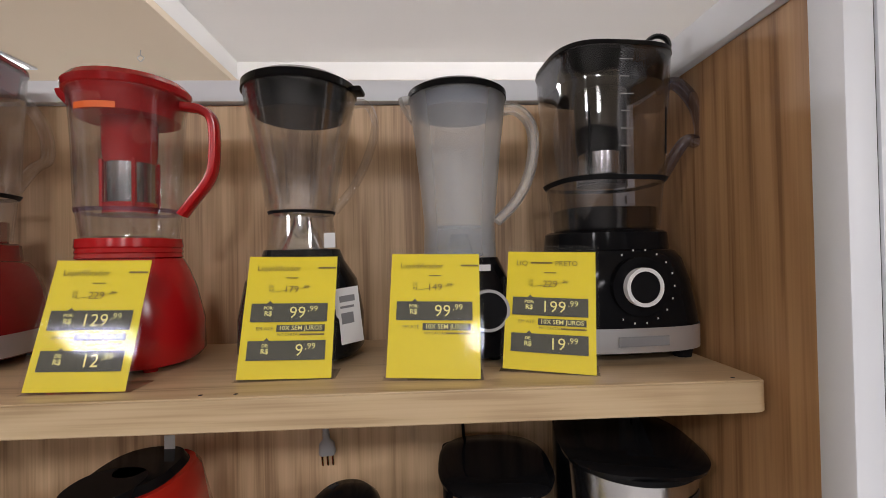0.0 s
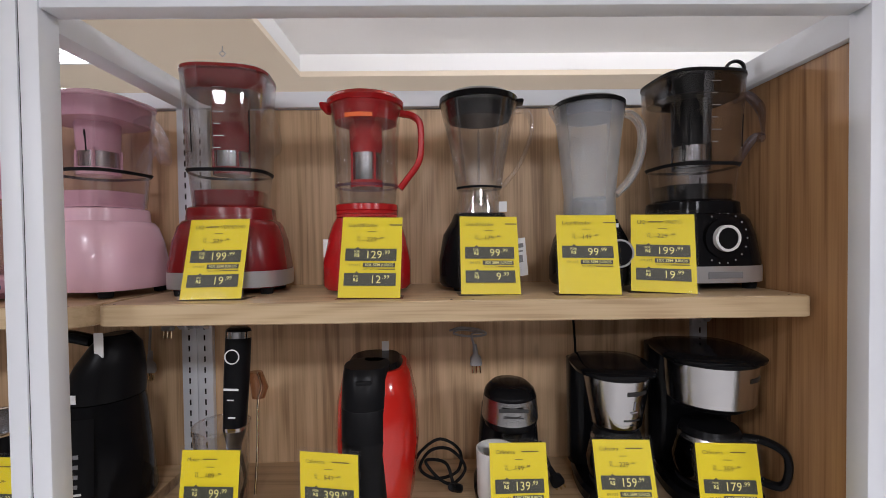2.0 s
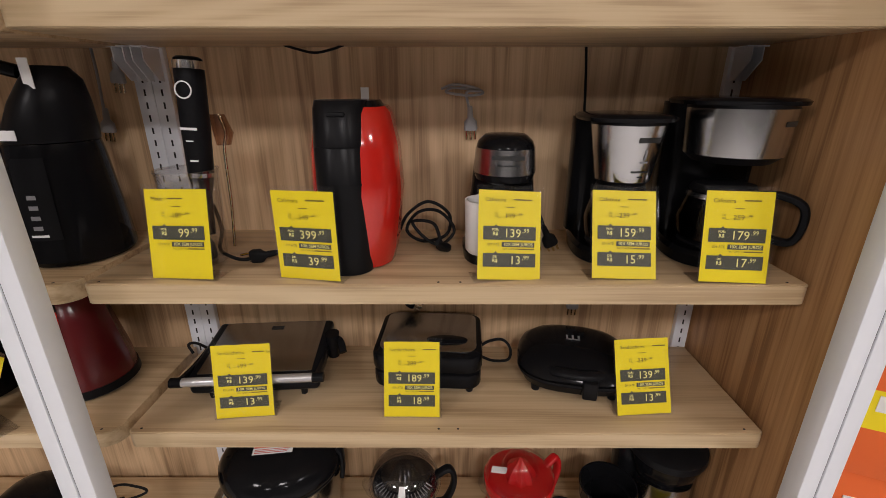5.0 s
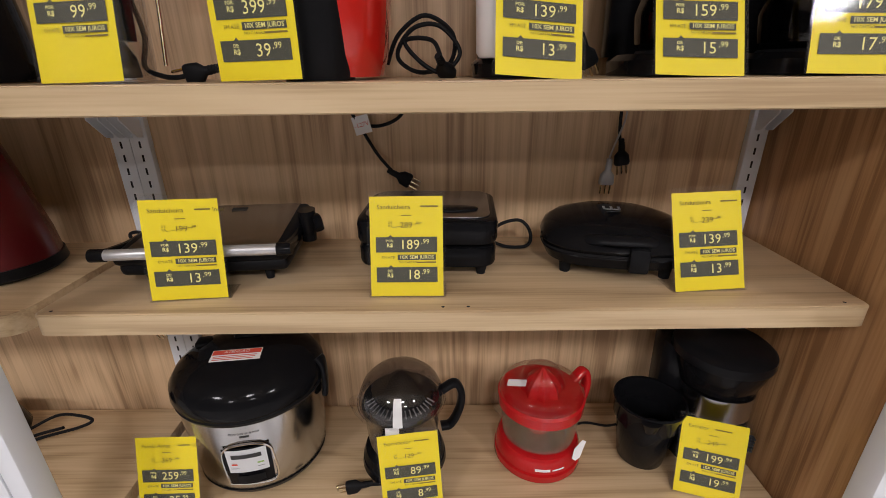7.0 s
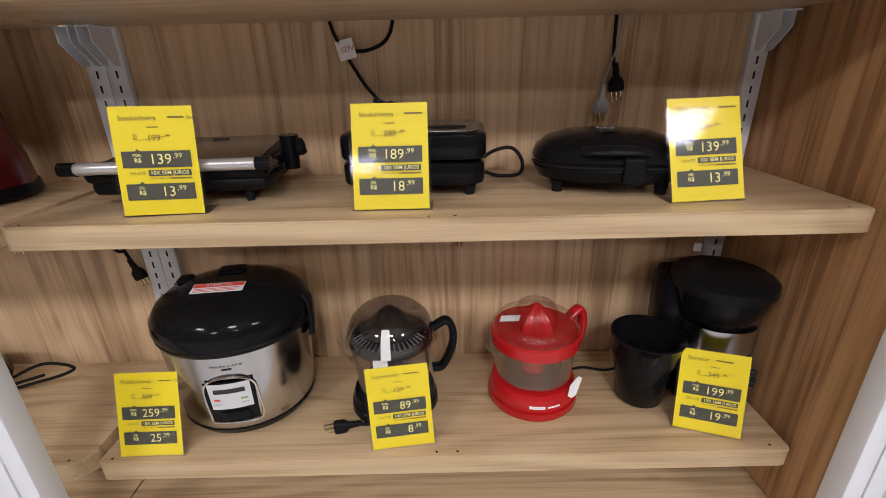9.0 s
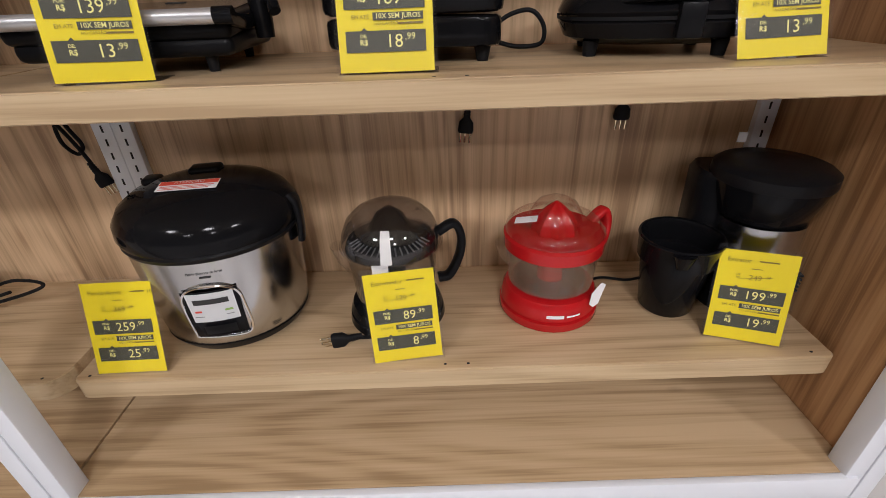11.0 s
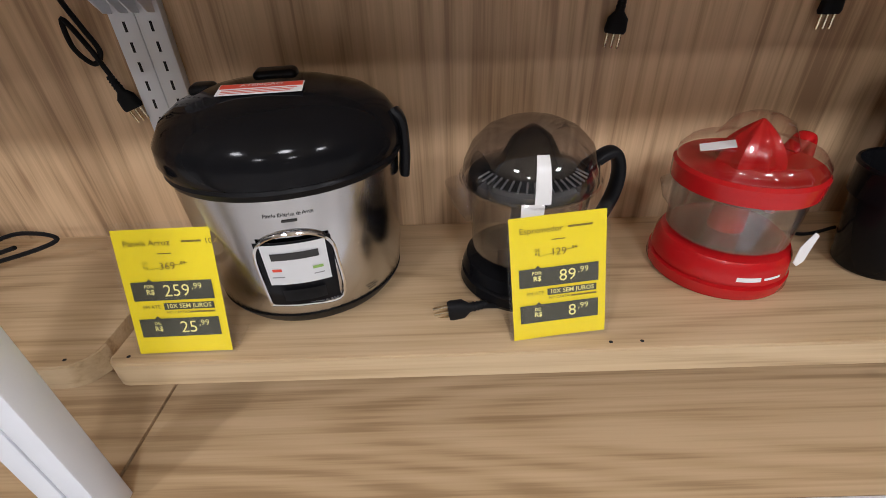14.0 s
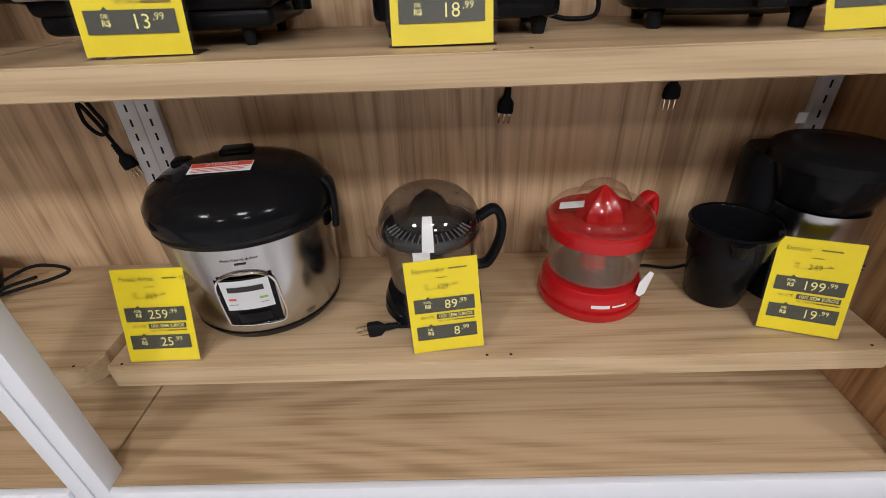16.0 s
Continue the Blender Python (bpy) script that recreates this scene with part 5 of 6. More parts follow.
def jug_handle(parent, mat, x, z0, z1, out, rot):
    h = part("handle", tube([(x, 0, z1), (x + out * 0.7, 0, z1 + 0.016), (x + out, 0, z1 - 0.006), (x + out * 0.95, 0, (z0 + z1) / 2), (x + out * 0.55, 0, z0 + 0.004), (x + 0.004, 0, z0)], 0.007, 0.011, 14, 8, (0, 1, 0), 2.6), mat, parent)
    h.matrix_local = pose(0, 0, 0, 0, 0, rot)
    return h


# citrus press with a smoked dome
t = thing("citrus_juicer", "black citrus juicer with a smoked dome and clear jug", "juicer", pose(0.491, 0.140, S4), "citrus juicers")
part("base", loft([(0.001, 0.078, 0.078), (0.008, 0.082, 0.082), (0.020, 0.080, 0.080), (0.023, 0.076, 0.076), (0.026, 0.079, 0.079), (0.040, 0.074, 0.074), (0.048, 0.060, 0.060)], 48), BLACK, t)
jg = [(0.049, 0.058, 0.058), (0.056, 0.066, 0.066), (0.10, 0.069, 0.069), (0.142, 0.074, 0.074)]
part("jug", vessel(jg, 48), clear("jug_smoke", (0.80, 0.79, 0.79)), t, "clear smoked jug")
part("spindle", loft([(0.05, 0.022, 0.022), (0.12, 0.018, 0.018), (0.15, 0.016, 0.016)], 20), BLACK_SATIN, t)
part("strainer", loft([(0.138, 0.068, 0.068), (0.142, 0.074, 0.074), (0.152, 0.071, 0.071), (0.156, 0.06, 0.06), (0.168, 0.036, 0.036), (0.195, 0.022, 0.022), (0.207, 0.006, 0.006)], 40), BLACK, t)
for i in range(18):
    a = radians(200 + i * 8.2)
    part("strainer_slot", tube([(0.052 * math.cos(a), 0.052 * math.sin(a), 0.1615), (0.066 * math.cos(a), 0.066 * math.sin(a), 0.156)], 0.0012, None, 6, 1), SILVER, t)
dm = [(0.144, 0.078, 0.078), (0.148, 0.0795, 0.0795), (0.166, 0.077, 0.077), (0.187, 0.068, 0.068), (0.202, 0.053, 0.053), (0.211, 0.034, 0.034), (0.215, 0.012, 0.012)]
part("dome", loft(dm, 48, False, True), clear("dome_smoke", (0.42, 0.41, 0.43), 0.03, 0.10, 0.03, (0.7, 0.7, 0.72)), t, "smoked clear dome")
part("dome_rim", loft([(0.144, 0.0805, 0.0805), (0.148, 0.083, 0.083), (0.151, 0.0815, 0.0815)], 48, False, False), SMOKE, t)
# reflection of the spindle, drawn as a pale strip on the dome
part("label", wrap(dm, 0.150, 0.196, -96, -84, 0.001, 5, 8), WHITE_PLASTIC, t, "pale strip for the spindle's reflection")
part("label", box(-0.022, 0.002, -0.080, -0.0792, 0.118, 0.150), PAPER, t, "white paper tag")
jug_handle(t, BLACK_SATIN, 0.070, 0.066, 0.150, 0.044, 10)
part("spout", loft([(0.092, 0.004, 0.008, -0.072, 0), (0.115, 0.014, 0.014, -0.078, 0), (0.142, 0.018, 0.018, -0.082, 0)], 20, False, False), SMOKE, t)
coil("black plug and cord on the shelf beside the juicer", (0, 0, S4), [(0.452, 0.072, 0.006), (0.442, 0.070, 0.008), (0.432, 0.068, 0.010)], ends=[((0.420, 0.066, 0.011), (0, 84, 8))])

# red citrus press
t = thing("citrus_juicer", "red citrus juicer with a clear jug and dust cover", "juicer", pose(0.756, 0.155, S4, 0, 0, -4), "citrus juicers")
part("base", loft([(0.001, 0.082, 0.082), (0.006, 0.085, 0.085), (0.017, 0.084, 0.084), (0.0185, 0.079, 0.079), (0.021, 0.079, 0.079), (0.023, 0.082, 0.082), (0.043, 0.0795, 0.0795), (0.051, 0.075, 0.075), (0.054, 0.06, 0.06)], 52), RED, t)
RB = [(0.0225, 0.082, 0.082), (0.040, 0.079, 0.079)]
part("print", wrap(RB, 0.0285, 0.034, -100, -80, 0.0008, 10, 2), WHITE_PRINT, t)
part("print", wrap(RB, 0.0295, 0.0325, -77, -60, 0.0008, 10, 2), WHITE_PRINT, t)
jr = [(0.055, 0.065, 0.065), (0.06, 0.071, 0.071), (0.128, 0.0755, 0.0755)]
part("jug", vessel(jr, 48), clear("jug_clear", (0.97, 0.95, 0.95), 0.04, 0.10, 0.06, (0.85, 0.85, 0.86)), t, "clear jug")
part("jug_floor", loft([(0.0585, 0.062, 0.062), (0.0615, 0.062, 0.062)], 40), RED_CLEAR, t)
part("spindle", loft([(0.06, 0.022, 0.022), (0.128, 0.018, 0.018)], 24), RED, t)
part("strainer", loft([(0.108, 0.045, 0.045), (0.124, 0.062, 0.062)], 40), FROST, t)
rg = [(0.124, 0.0765, 0.0765), (0.126, 0.081, 0.081), (0.146, 0.082, 0.082), (0.150, 0.078, 0.078), (0.147, 0.060, 0.060), (0.150, 0.036, 0.036)]
part("ring", loft(rg, 52), RED, t, "red rim")
bm = bmesh.new()
seg, rows = 40, []
for k in range(9):
    f = k / 8
    r = 0.033 * (1 - f ** 1.8) + 0.002
    rows.append([bm.verts.new(((r * (1 + 0.10 * math.cos(8 * 2 * math.pi * i / seg))) * math.cos(2 * math.pi * i / seg), (r * (1 + 0.10 * math.cos(8 * 2 * math.pi * i / seg))) * math.sin(2 * math.pi * i / seg), 0.150 + 0.050 * f)) for i in range(seg)])
for a, b in zip(rows, rows[1:]):
    for i in range(seg):
        bm.faces.new((a[i], a[(i + 1) % seg], b[(i + 1) % seg], b[i]))
bm.faces.new(rows[-1])
part("reamer", bm, RED, t, "ribbed red cone")
part("cover", loft([(0.151, 0.079, 0.079), (0.158, 0.0785, 0.0785), (0.168, 0.070, 0.070), (0.173, 0.044, 0.044), (0.184, 0.039, 0.039), (0.198, 0.031, 0.031), (0.206, 0.016, 0.016), (0.208, 0.004, 0.004)], 48, False, True), clear("cover_clear", (0.93, 0.88, 0.88)), t, "clear dust cover")
lb = part("label", box(-0.018, 0.018, -0.008, 0.008, 0, 0.0008), PAPER, t, "white paper label")
lb.matrix_local = pose(-0.048, -0.012, 0.173, 10, -14, -18)
jug_handle(t, RED, 0.074, 0.066, 0.146, 0.036, 28)
part("spout", loft([(0.082, 0.004, 0.008, -0.068, 0), (0.102, 0.015, 0.016, -0.074, 0), (0.124, 0.019, 0.020, -0.077, 0)], 20, False, False), CLEAR, t)
lb = part("paper_tag", plate([(-0.011, -0.018), (-0.003, -0.023), (0.005, -0.017), (0.009, 0.004), (0.012, 0.017), (0.004, 0.021), (-0.002, 0.014), (-0.010, 0.002)], 0, 0.0008), PAPER, t, "torn white paper tag", False)
lb.matrix_local = pose(0.068, -0.056, 0.060, -6, 8, 18)
coil("thin black cord on the shelf behind the juicer", (0, 0, S4), [(0.82, 0.20, 0.006), (0.87, 0.215, 0.01), (0.92, 0.21, 0.006), (0.97, 0.22, 0.01)], r=0.0026)

# black cup and juice extractor
t = thing("juice_cup", "tall black plastic pulp cup", "cup", pose(0.959, 0.140, S4))
part("cup", shell([(0.0, 0.038, 0.038), (0.005, 0.043, 0.043), (0.090, 0.054, 0.054), (0.098, 0.0545, 0.0545), (0.100, 0.0605, 0.0605), (0.134, 0.063, 0.063), (0.138, 0.065, 0.065), (0.141, 0.064, 0.064)], 0.003, 44), BLACK, t)
part("lip", loft([(0.112, 0.010, 0.006, -0.02, -0.058), (0.136, 0.018, 0.012, -0.022, -0.060)], 18), BLACK, t)
t = thing("juice_extractor", "black juice extractor with a steel collar", "juicer", pose(1.091, 0.167, S4, 0, 0, -10))
part("base", loft([(0.001, 0.066, 0.072, 0, 0, 2.4), (0.01, 0.070, 0.076, 0, 0, 2.4), (0.105, 0.064, 0.070, 0, 0, 2.4), (0.114, 0.062, 0.068, 0, 0, 2.4)], 44), BLACK, t)
part("collar", loft([(0.114, 0.0645, 0.0705, 0, 0, 2.3), (0.162, 0.064, 0.070, 0, 0, 2.3)], 44), STEEL_H, t, "brushed steel collar")
part("bowl", loft([(0.162, 0.060, 0.064), (0.166, 0.066, 0.069), (0.205, 0.078, 0.080), (0.222, 0.082, 0.084)], 44), BLACK, t)
part("cover", loft([(0.2225, 0.084, 0.086), (0.226, 0.085, 0.087), (0.240, 0.084, 0.086), (0.246, 0.076, 0.078), (0.248, 0.045, 0.045)], 48), BLACK_SATIN, t)
part("pulp_chute", loft([(0.02, 0.034, 0.044, -0.062, 0.04, 3), (0.215, 0.040, 0.05, -0.06, 0.04, 3), (0.226, 0.034, 0.044, -0.06, 0.04, 3)], 32), BLACK, t)
for i in range(5):
    part("vent", box(0.020, 0.058, -0.0725, -0.062, 0.058 + 0.007 * i, 0.061 + 0.007 * i), SLOT, t)
part("paper_tag", box(-0.03, -0.016, 0.075, 0.076, 0.255, 0.272), PAPER, t, "white paper tag")

# ---- plugs that hang on the back panel ----
YB = BACK - 0.014
coil("grey cord bundle with a hanging plug on the back panel", (0, YB, 0), [(0.575, 0, 1.436), (0.60, -0.006, 1.444), (0.64, 0, 1.438), (0.657, -0.004, 1.428), (0.625, -0.008, 1.424), (0.585, -0.004, 1.430), (0.60, 0, 1.438), (0.65, -0.006, 1.432), (0.625, -0.01, 1.430), (0.629, 0, 1.405), (0.632, 0, 1.392)], GREY_CABLE, 0.0026, ends=[((0.633, 0, 1.386), (0, -3, 0))])
coil("thin black cord sagging under the top shelf", (0, 0.26, 0), [(0.285, 0, S1 - 0.034), (0.31, 0, 1.505), (0.34, 0, 1.499), (0.37, 0, 1.504), (0.395, 0, S1 - 0.034)], r=0.0024)
coil("two grey plugs that hang beside the upright", (0, YB, 0), [(-0.06, 0, S1 - 0.034), (-0.055, -0.004, 1.50), (-0.060, 0, 1.482)], GREY_CABLE, 0.0028, ends=[((-0.060, 0, 1.476), (0, 3, 0))])
coil("grey cord with a hanging plug", (0, YB, 0), [(-0.10, 0, S1 - 0.034), (-0.098, -0.003, 1.46), (-0.104, 0, 1.40), (-0.103, 0, 1.388)], GREY_CABLE, 0.0026, ends=[((-0.103, 0, 1.382), (0, 4, 0))])
c = coil("black cord with a white and red voltage tag", (0, YB, 0), [(0.404, 0, S2 - 0.034), (0.412, -0.004, 1.09), (0.430, 0, 1.055), (0.455, 0, 1.012), (0.478, -0.004, 0.985)], BLACK_MATT, 0.0032, ends=[((0.486, -0.006, 0.978), (0, -62, 0))])
coil("black cord looped under the shelf", (0, YB, 0), [(0.430, 0, 1.066), (0.462, -0.003, 1.066), (0.49, 0, 1.076), (0.505, 0, 1.092), (0.512, 0, S2 - 0.034)], BLACK_MATT, 0.0032)
vt = part("voltage_tag", box(-0.014, 0.016, 0, 0.0008, -0.016, 0.016), PAPER, c, "white voltage tag", False)
vt.matrix_local = pose(0.428, -0.006, 1.068, 0, -14, 0)
lettering("print", "-127V", 0.0115, RED_PRINT, vt, pose(0.001, -0.0005, 0))
coil("black plug that hangs on the back panel", (0, YB, 0), [(0.893, 0, S2 - 0.034), (0.893, -0.003, 1.07), (0.896, 0, 1.045), (0.900, 0, 1.028)], BLACK_MATT, 0.003, ends=[((0.903, 0, 1.020), (0, -8, 0))])
coil("thin grey cord with a small plug", (0, YB - 0.004, 0), [(0.904, 0, S2 - 0.034), (0.898, -0.006, 1.07), (0.886, -0.006, 1.03), (0.880, -0.004, 1.005)], GREY_CABLE, 0.0018, ends=[((0.880, -0.004, 0.985), (0, 2, 0))])
coil("black looped cord with a three-pin plug", (0, YB, 0), [(-0.085, 0, S3 - 0.034), (-0.080, -0.004, 0.78), (-0.066, -0.006, 0.745), (-0.060, 0, 0.715), (-0.075, 0, 0.700), (-0.090, -0.004, 0.722), (-0.086, -0.006, 0.755), (-0.07, -0.004, 0.722), (-0.062, 0, 0.692), (-0.058, 0, 0.680)], BLACK_MATT, 0.0034, ends=[((-0.054, -0.002, 0.668), (0, -20, 0))])
coil("black three-pin plug that hangs under the shelf", (0, YB, 0), [(0.626, 0, S3 - 0.032), (0.625, 0, 0.77), (0.624, 0, 0.756)], BLACK_MATT, 0.0034, ends=[((0.623, 0, 0.744), (0, 6, 0))])
coil("black three-pin plug that hangs under the shelf", (0, YB, 0), [(0.894, 0, S3 - 0.032), (0.893, 0, 0.77)], BLACK_MATT, 0.0034, ends=[((0.893, 0, 0.758), (0, 0, 0))])
coil("black plug that hangs under the neighbouring shelf", (0, YB, 0), [(-0.27, 0, S3 - 0.034), (-0.272, 0, 0.76)], BLACK_MATT, 0.0034, ends=[((-0.274, 0, 0.748), (0, 8, 0))])

# ---- the neighbouring bay ----
t = thing("stand_mixer", "pink stand mixer with a clear bowl", "mixer", pose(-0.342, 0.127, S1, 0, 0, -8))
part("base", loft([(0.001, 0.115, 0.095, 0, 0, 3), (0.012, 0.12, 0.10, 0, 0, 3), (0.035, 0.112, 0.092, 0, 0, 3), (0.042, 0.10, 0.08, 0, 0, 3)], 44), PINK, t)
part("bowl", vessel([(0.043, 0.060, 0.060), (0.06, 0.09, 0.09), (0.12, 0.108, 0.104), (0.175, 0.115, 0.108), (0.185, 0.118, 0.111)], 48), PINK_CLEAR, t, "clear bowl")
part("bowl_rim", loft([(0.180, 0.119, 0.112), (0.187, 0.121, 0.114), (0.189, 0.118, 0.111)], 48, False, False), PINK, t, "pink rim")
part("paddle", loft([(0.05, 0.012, 0.012), (0.10, 0.03, 0.03), (0.13, 0.012, 0.012), (0.18, 0.012, 0.012)], 20), PINK, t)
part("head", loft([(0.190, 0.088, 0.07, 0, 0, 2.4), (0.215, 0.092, 0.075, 0, 0, 2.4), (0.245, 0.075, 0.062, 0.0, 0, 2.3), (0.262, 0.045, 0.04, 0.0, 0, 2.2)], 40), PINK, t)
part("grip", tube([(0.085, 0, 0.225), (0.115, 0, 0.262), (0.085, 0, 0.300), (0.02, 0, 0.338), (-0.05, 0, 0.36), (-0.10, 0, 0.345), (-0.11, 0, 0.28), (-0.07, 0, 0.24)], 0.014, 0.018, 16, 8, (0, 1, 0), 2.6), PINK, t, "curved pink handle")
part("cord", tube([(0.11, 0.05, 0.27), (0.13, 0.06, 0.24), (0.128, 0.07, 0.18), (0.13, 0.08, 0.10), (0.13, 0.1, 0.01)], 0.0028), GREY_CABLE, t)
t = thing("oval_sign", "blue oval card sign with white writing", "sign", pose(-0.238, 0.024, S1, 0, 0, 4))
o = part("card", plate([(0.062 * math.cos(radians(i * 12)), 0.026 + 0.0255 * math.sin(radians(i * 12))) for i in range(30)], 0, 0.001), BLUE_PRINT, t, "", False)
o.matrix_local = pose(0, 0, 0, -18, 0, 0)
for z0, z1, w in ((0.031, 0.038, 0.036), (0.019, 0.026, 0.034), (0.010, 0.012, 0.022)):
    part("print", box(-w, w, -0.0008, -0.0003, z0, z1), WHITE_PRINT, o, "", False)

t = thing("juice_maker", "tall tapered black appliance with a loop handle", "kitchen appliance", pose(-0.101, 0.152, S2, 0, 0, -5))
part("body", loft([(0.001, 0.080, 0.084), (0.01, 0.086, 0.090), (0.10, 0.080, 0.082), (0.19, 0.073, 0.073), (0.205, 0.070, 0.070)], 44), BLACK, t)
part("head", loft([(0.207, 0.067, 0.069, 0.004, 0), (0.225, 0.066, 0.068, 0.007, 0), (0.27, 0.054, 0.058, 0.020, 0), (0.305, 0.040, 0.044, 0.032, 0), (0.325, 0.022, 0.03, 0.032, 0)], 40), BLACK_SATIN, t)
part("handle", tube([(0.0, -0.02, 0.315), (-0.045, -0.03, 0.325), (-0.085, -0.03, 0.310), (-0.10, -0.03, 0.26), (-0.085, -0.03, 0.215)], 0.011, 0.013, 14, 8, (0, 1, 0), 2.6), BLACK, t)
part("window", wrap([(0.0, 0.086, 0.090), (0.10, 0.080, 0.082), (0.19, 0.073, 0.073)], 0.05, 0.185, -98, -58, 0.0015, 8, 8), BLACK_SATIN, t, "smoked front window")
for i in range(4):
    part("print", wrap([(0.0, 0.086, 0.090), (0.10, 0.080, 0.082), (0.19, 0.073, 0.073)], 0.068 + 0.017 * i, 0.075 + 0.017 * i, -84, -74, 0.0025, 3, 1), GREY_PRINT, t)
part("print", wrap([(0.0, 0.086, 0.090), (0.10, 0.080, 0.082)], 0.056, 0.060, -88, -70, 0.0025, 6, 1), WHITE_PRINT, t)
part("paper_tag", box(0.028, 0.046, -0.047, -0.046, 0.290, 0.335), PAPER, t, "white paper tag")
part("paper_tag", box(-0.034, 0.012, -0.0705, -0.0695, 0.212, 0.228), PAPER, t, "white paper tag")
t = thing("cooking_pot", "black round pot with a polished steel inside", "pot", pose(-0.284, 0.129, S2, 0, 0, 10))
part("base", loft([(0.001, 0.055, 0.055, 0, -0.01), (0.012, 0.060, 0.060, 0, -0.01), (0.030, 0.066, 0.066, 0, -0.01)], 40), BLACK_SATIN, t)
part("bowl", shell([(0.031, 0.066, 0.066, 0, -0.01), (0.06, 0.080, 0.080, 0, -0.01), (0.12, 0.091, 0.091, 0, -0.01), (0.164, 0.095, 0.095, 0, -0.01)], 0.003, 48), BLACK, t, "glossy black outside")
part("lining", shell([(0.036, 0.060, 0.060, 0, -0.01), (0.06, 0.0755, 0.0755, 0, -0.01), (0.12, 0.0865, 0.0865, 0, -0.01), (0.1645, 0.0905, 0.0905, 0, -0.01)], 0.0015, 48), STEEL_H, t, "polished steel lining")
part("rim", loft([(0.1645, 0.0955, 0.0955, 0, -0.01), (0.1675, 0.0965, 0.0965, 0, -0.01), (0.169, 0.094, 0.094, 0, -0.01), (0.1685, 0.0905, 0.0905, 0, -0.01)], 48, False, False), CHROME, t, "bright rim")
part("paper_tag", box(-0.088, -0.074, -0.07, -0.069, 0.10, 0.125), PAPER, t, "white paper tag")
t = thing("kettle", "black appliance partly hidden at the bay's far side", "kettle", pose(-0.439, 0.130, S2))
part("body", loft([(0.001, 0.075, 0.075), (0.02, 0.078, 0.078), (0.16, 0.05, 0.05), (0.20, 0.042, 0.042), (0.21, 0.02, 0.02)], 36), BLACK, t)
t = thing("electric_kettle", "dark red electric kettle with a red window strip", "kettle", pose(-0.176, 0.157, S3))
kt = [(0.018, 0.092, 0.088), (0.06, 0.088, 0.084), (0.15, 0.070, 0.068), (0.21, 0.058, 0.056), (0.222, 0.045, 0.045)]
part("base", loft([(0.001, 0.090, 0.086), (0.006, 0.096, 0.092), (0.022, 0.094, 0.090)], 44), BLACK_SATIN, t)
part("body", loft(kt, 44), material("maroon_plastic", (0.10, 0.008, 0.010), 0.2, 0, 0.1, 18, 0.01), t)
part("front_shell", wrap(kt, 0.02, 0.205, -150, -62, 0.002, 16, 8), BLACK, t, "black front shell")
part("window", wrap(kt, 0.035, 0.19, -75, -62, 0.0035, 5, 8), RED_GLOSS, t, "red window strip")
part("handle", tube([(-0.04, 0, 0.205), (-0.10, 0, 0.215), (-0.135, 0, 0.16), (-0.12, 0, 0.08), (-0.085, 0, 0.05)], 0.010, 0.013, 12, 8, (0, 1, 0)), BLACK_SATIN, t)
t = thing("food_processor", "black appliance with a steel trim on the shelf", "kitchen appliance", pose(-0.390, 0.142, S3))
part("body", loft([(0.001, 0.085, 0.08, 0, 0, 3), (0.02, 0.09, 0.085, 0, 0, 3), (0.10, 0.075, 0.075, 0, 0, 2.6), (0.22, 0.055, 0.055), (0.23, 0.04, 0.04)], 40), BLACK, t)
part("trim", box(-0.04, 0.05, -0.089, -0.086, 0.03, 0.085, 0.001), SILVER, t)
coil("black cord loop beside the kettle", (0, 0, S3), [(-0.30, 0.22, 0.02), (-0.29, 0.22, 0.07), (-0.25, 0.22, 0.09), (-0.235, 0.22, 0.05), (-0.26, 0.22, 0.008)])
coil("black cord loops on the lower shelf", (0, 0, S4), [(-0.40, 0.16, 0.006), (-0.33, 0.19, 0.014), (-0.26, 0.22, 0.040), (-0.20, 0.21, 0.050), (-0.165, 0.2, 0.046), (-0.19, 0.19, 0.036), (-0.26, 0.185, 0.018), (-0.33, 0.16, 0.008), (-0.28, 0.18, 0.024), (-0.21, 0.18, 0.046)])
t = thing("waffle_iron", "black appliance on the neighbouring lower shelf", "kitchen appliance", pose(-0.403, 0.162, S4))
part("body", loft([(0.001, 0.09, 0.08, 0, 0, 3), (0.03, 0.10, 0.09, 0, 0, 3), (0.07, 0.09, 0.08, 0, 0, 3), (0.085, 0.06, 0.05, 0, 0, 3)], 36), BLACK, t)

# ---- the aisle beyond the end post ----
t = thing("end_shelf", "pale wood shelf board on a white bracket beyond the end post", "shelf", pose(1.285, -0.02, 1.055), "shelves beyond the end post", "structure")
part("board", slab([(0, 0), (0.55, -0.10), (0.75, 0.26), (0.0, 0.36)], -0.034, 0, 0.0015), WOOD_SHELF, t)
part("bracket", box(0.0, 0.03, 0.02, 0.30, -0.085, -0.035, 0.002), WHITE, t, "white bracket")
t = thing("end_shelf", "pale wood shelf board high beyond the end post", "shelf", pose(1.33, 0.04, 1.565), "shelves beyond the end post", "structure")
part("board", slab([(0, 0), (0.55, -0.10), (0.6, 0.16), (0.0, 0.22)], -0.032, 0, 0.0015), WOOD_SHELF, t)
t = thing("red_appliance", "red appliance in a clear wrapper on the high shelf", "kitchen appliance", pose(1.40, 0.12, 1.565))
part("body", loft([(0.002, 0.05, 0.05, 0, 0, 4), (0.09, 0.05, 0.05, 0, 0, 4), (0.115, 0.04, 0.04, 0, 0, 3), (0.12, 0.02, 0.02)], 36), RED_GLOSS, t)
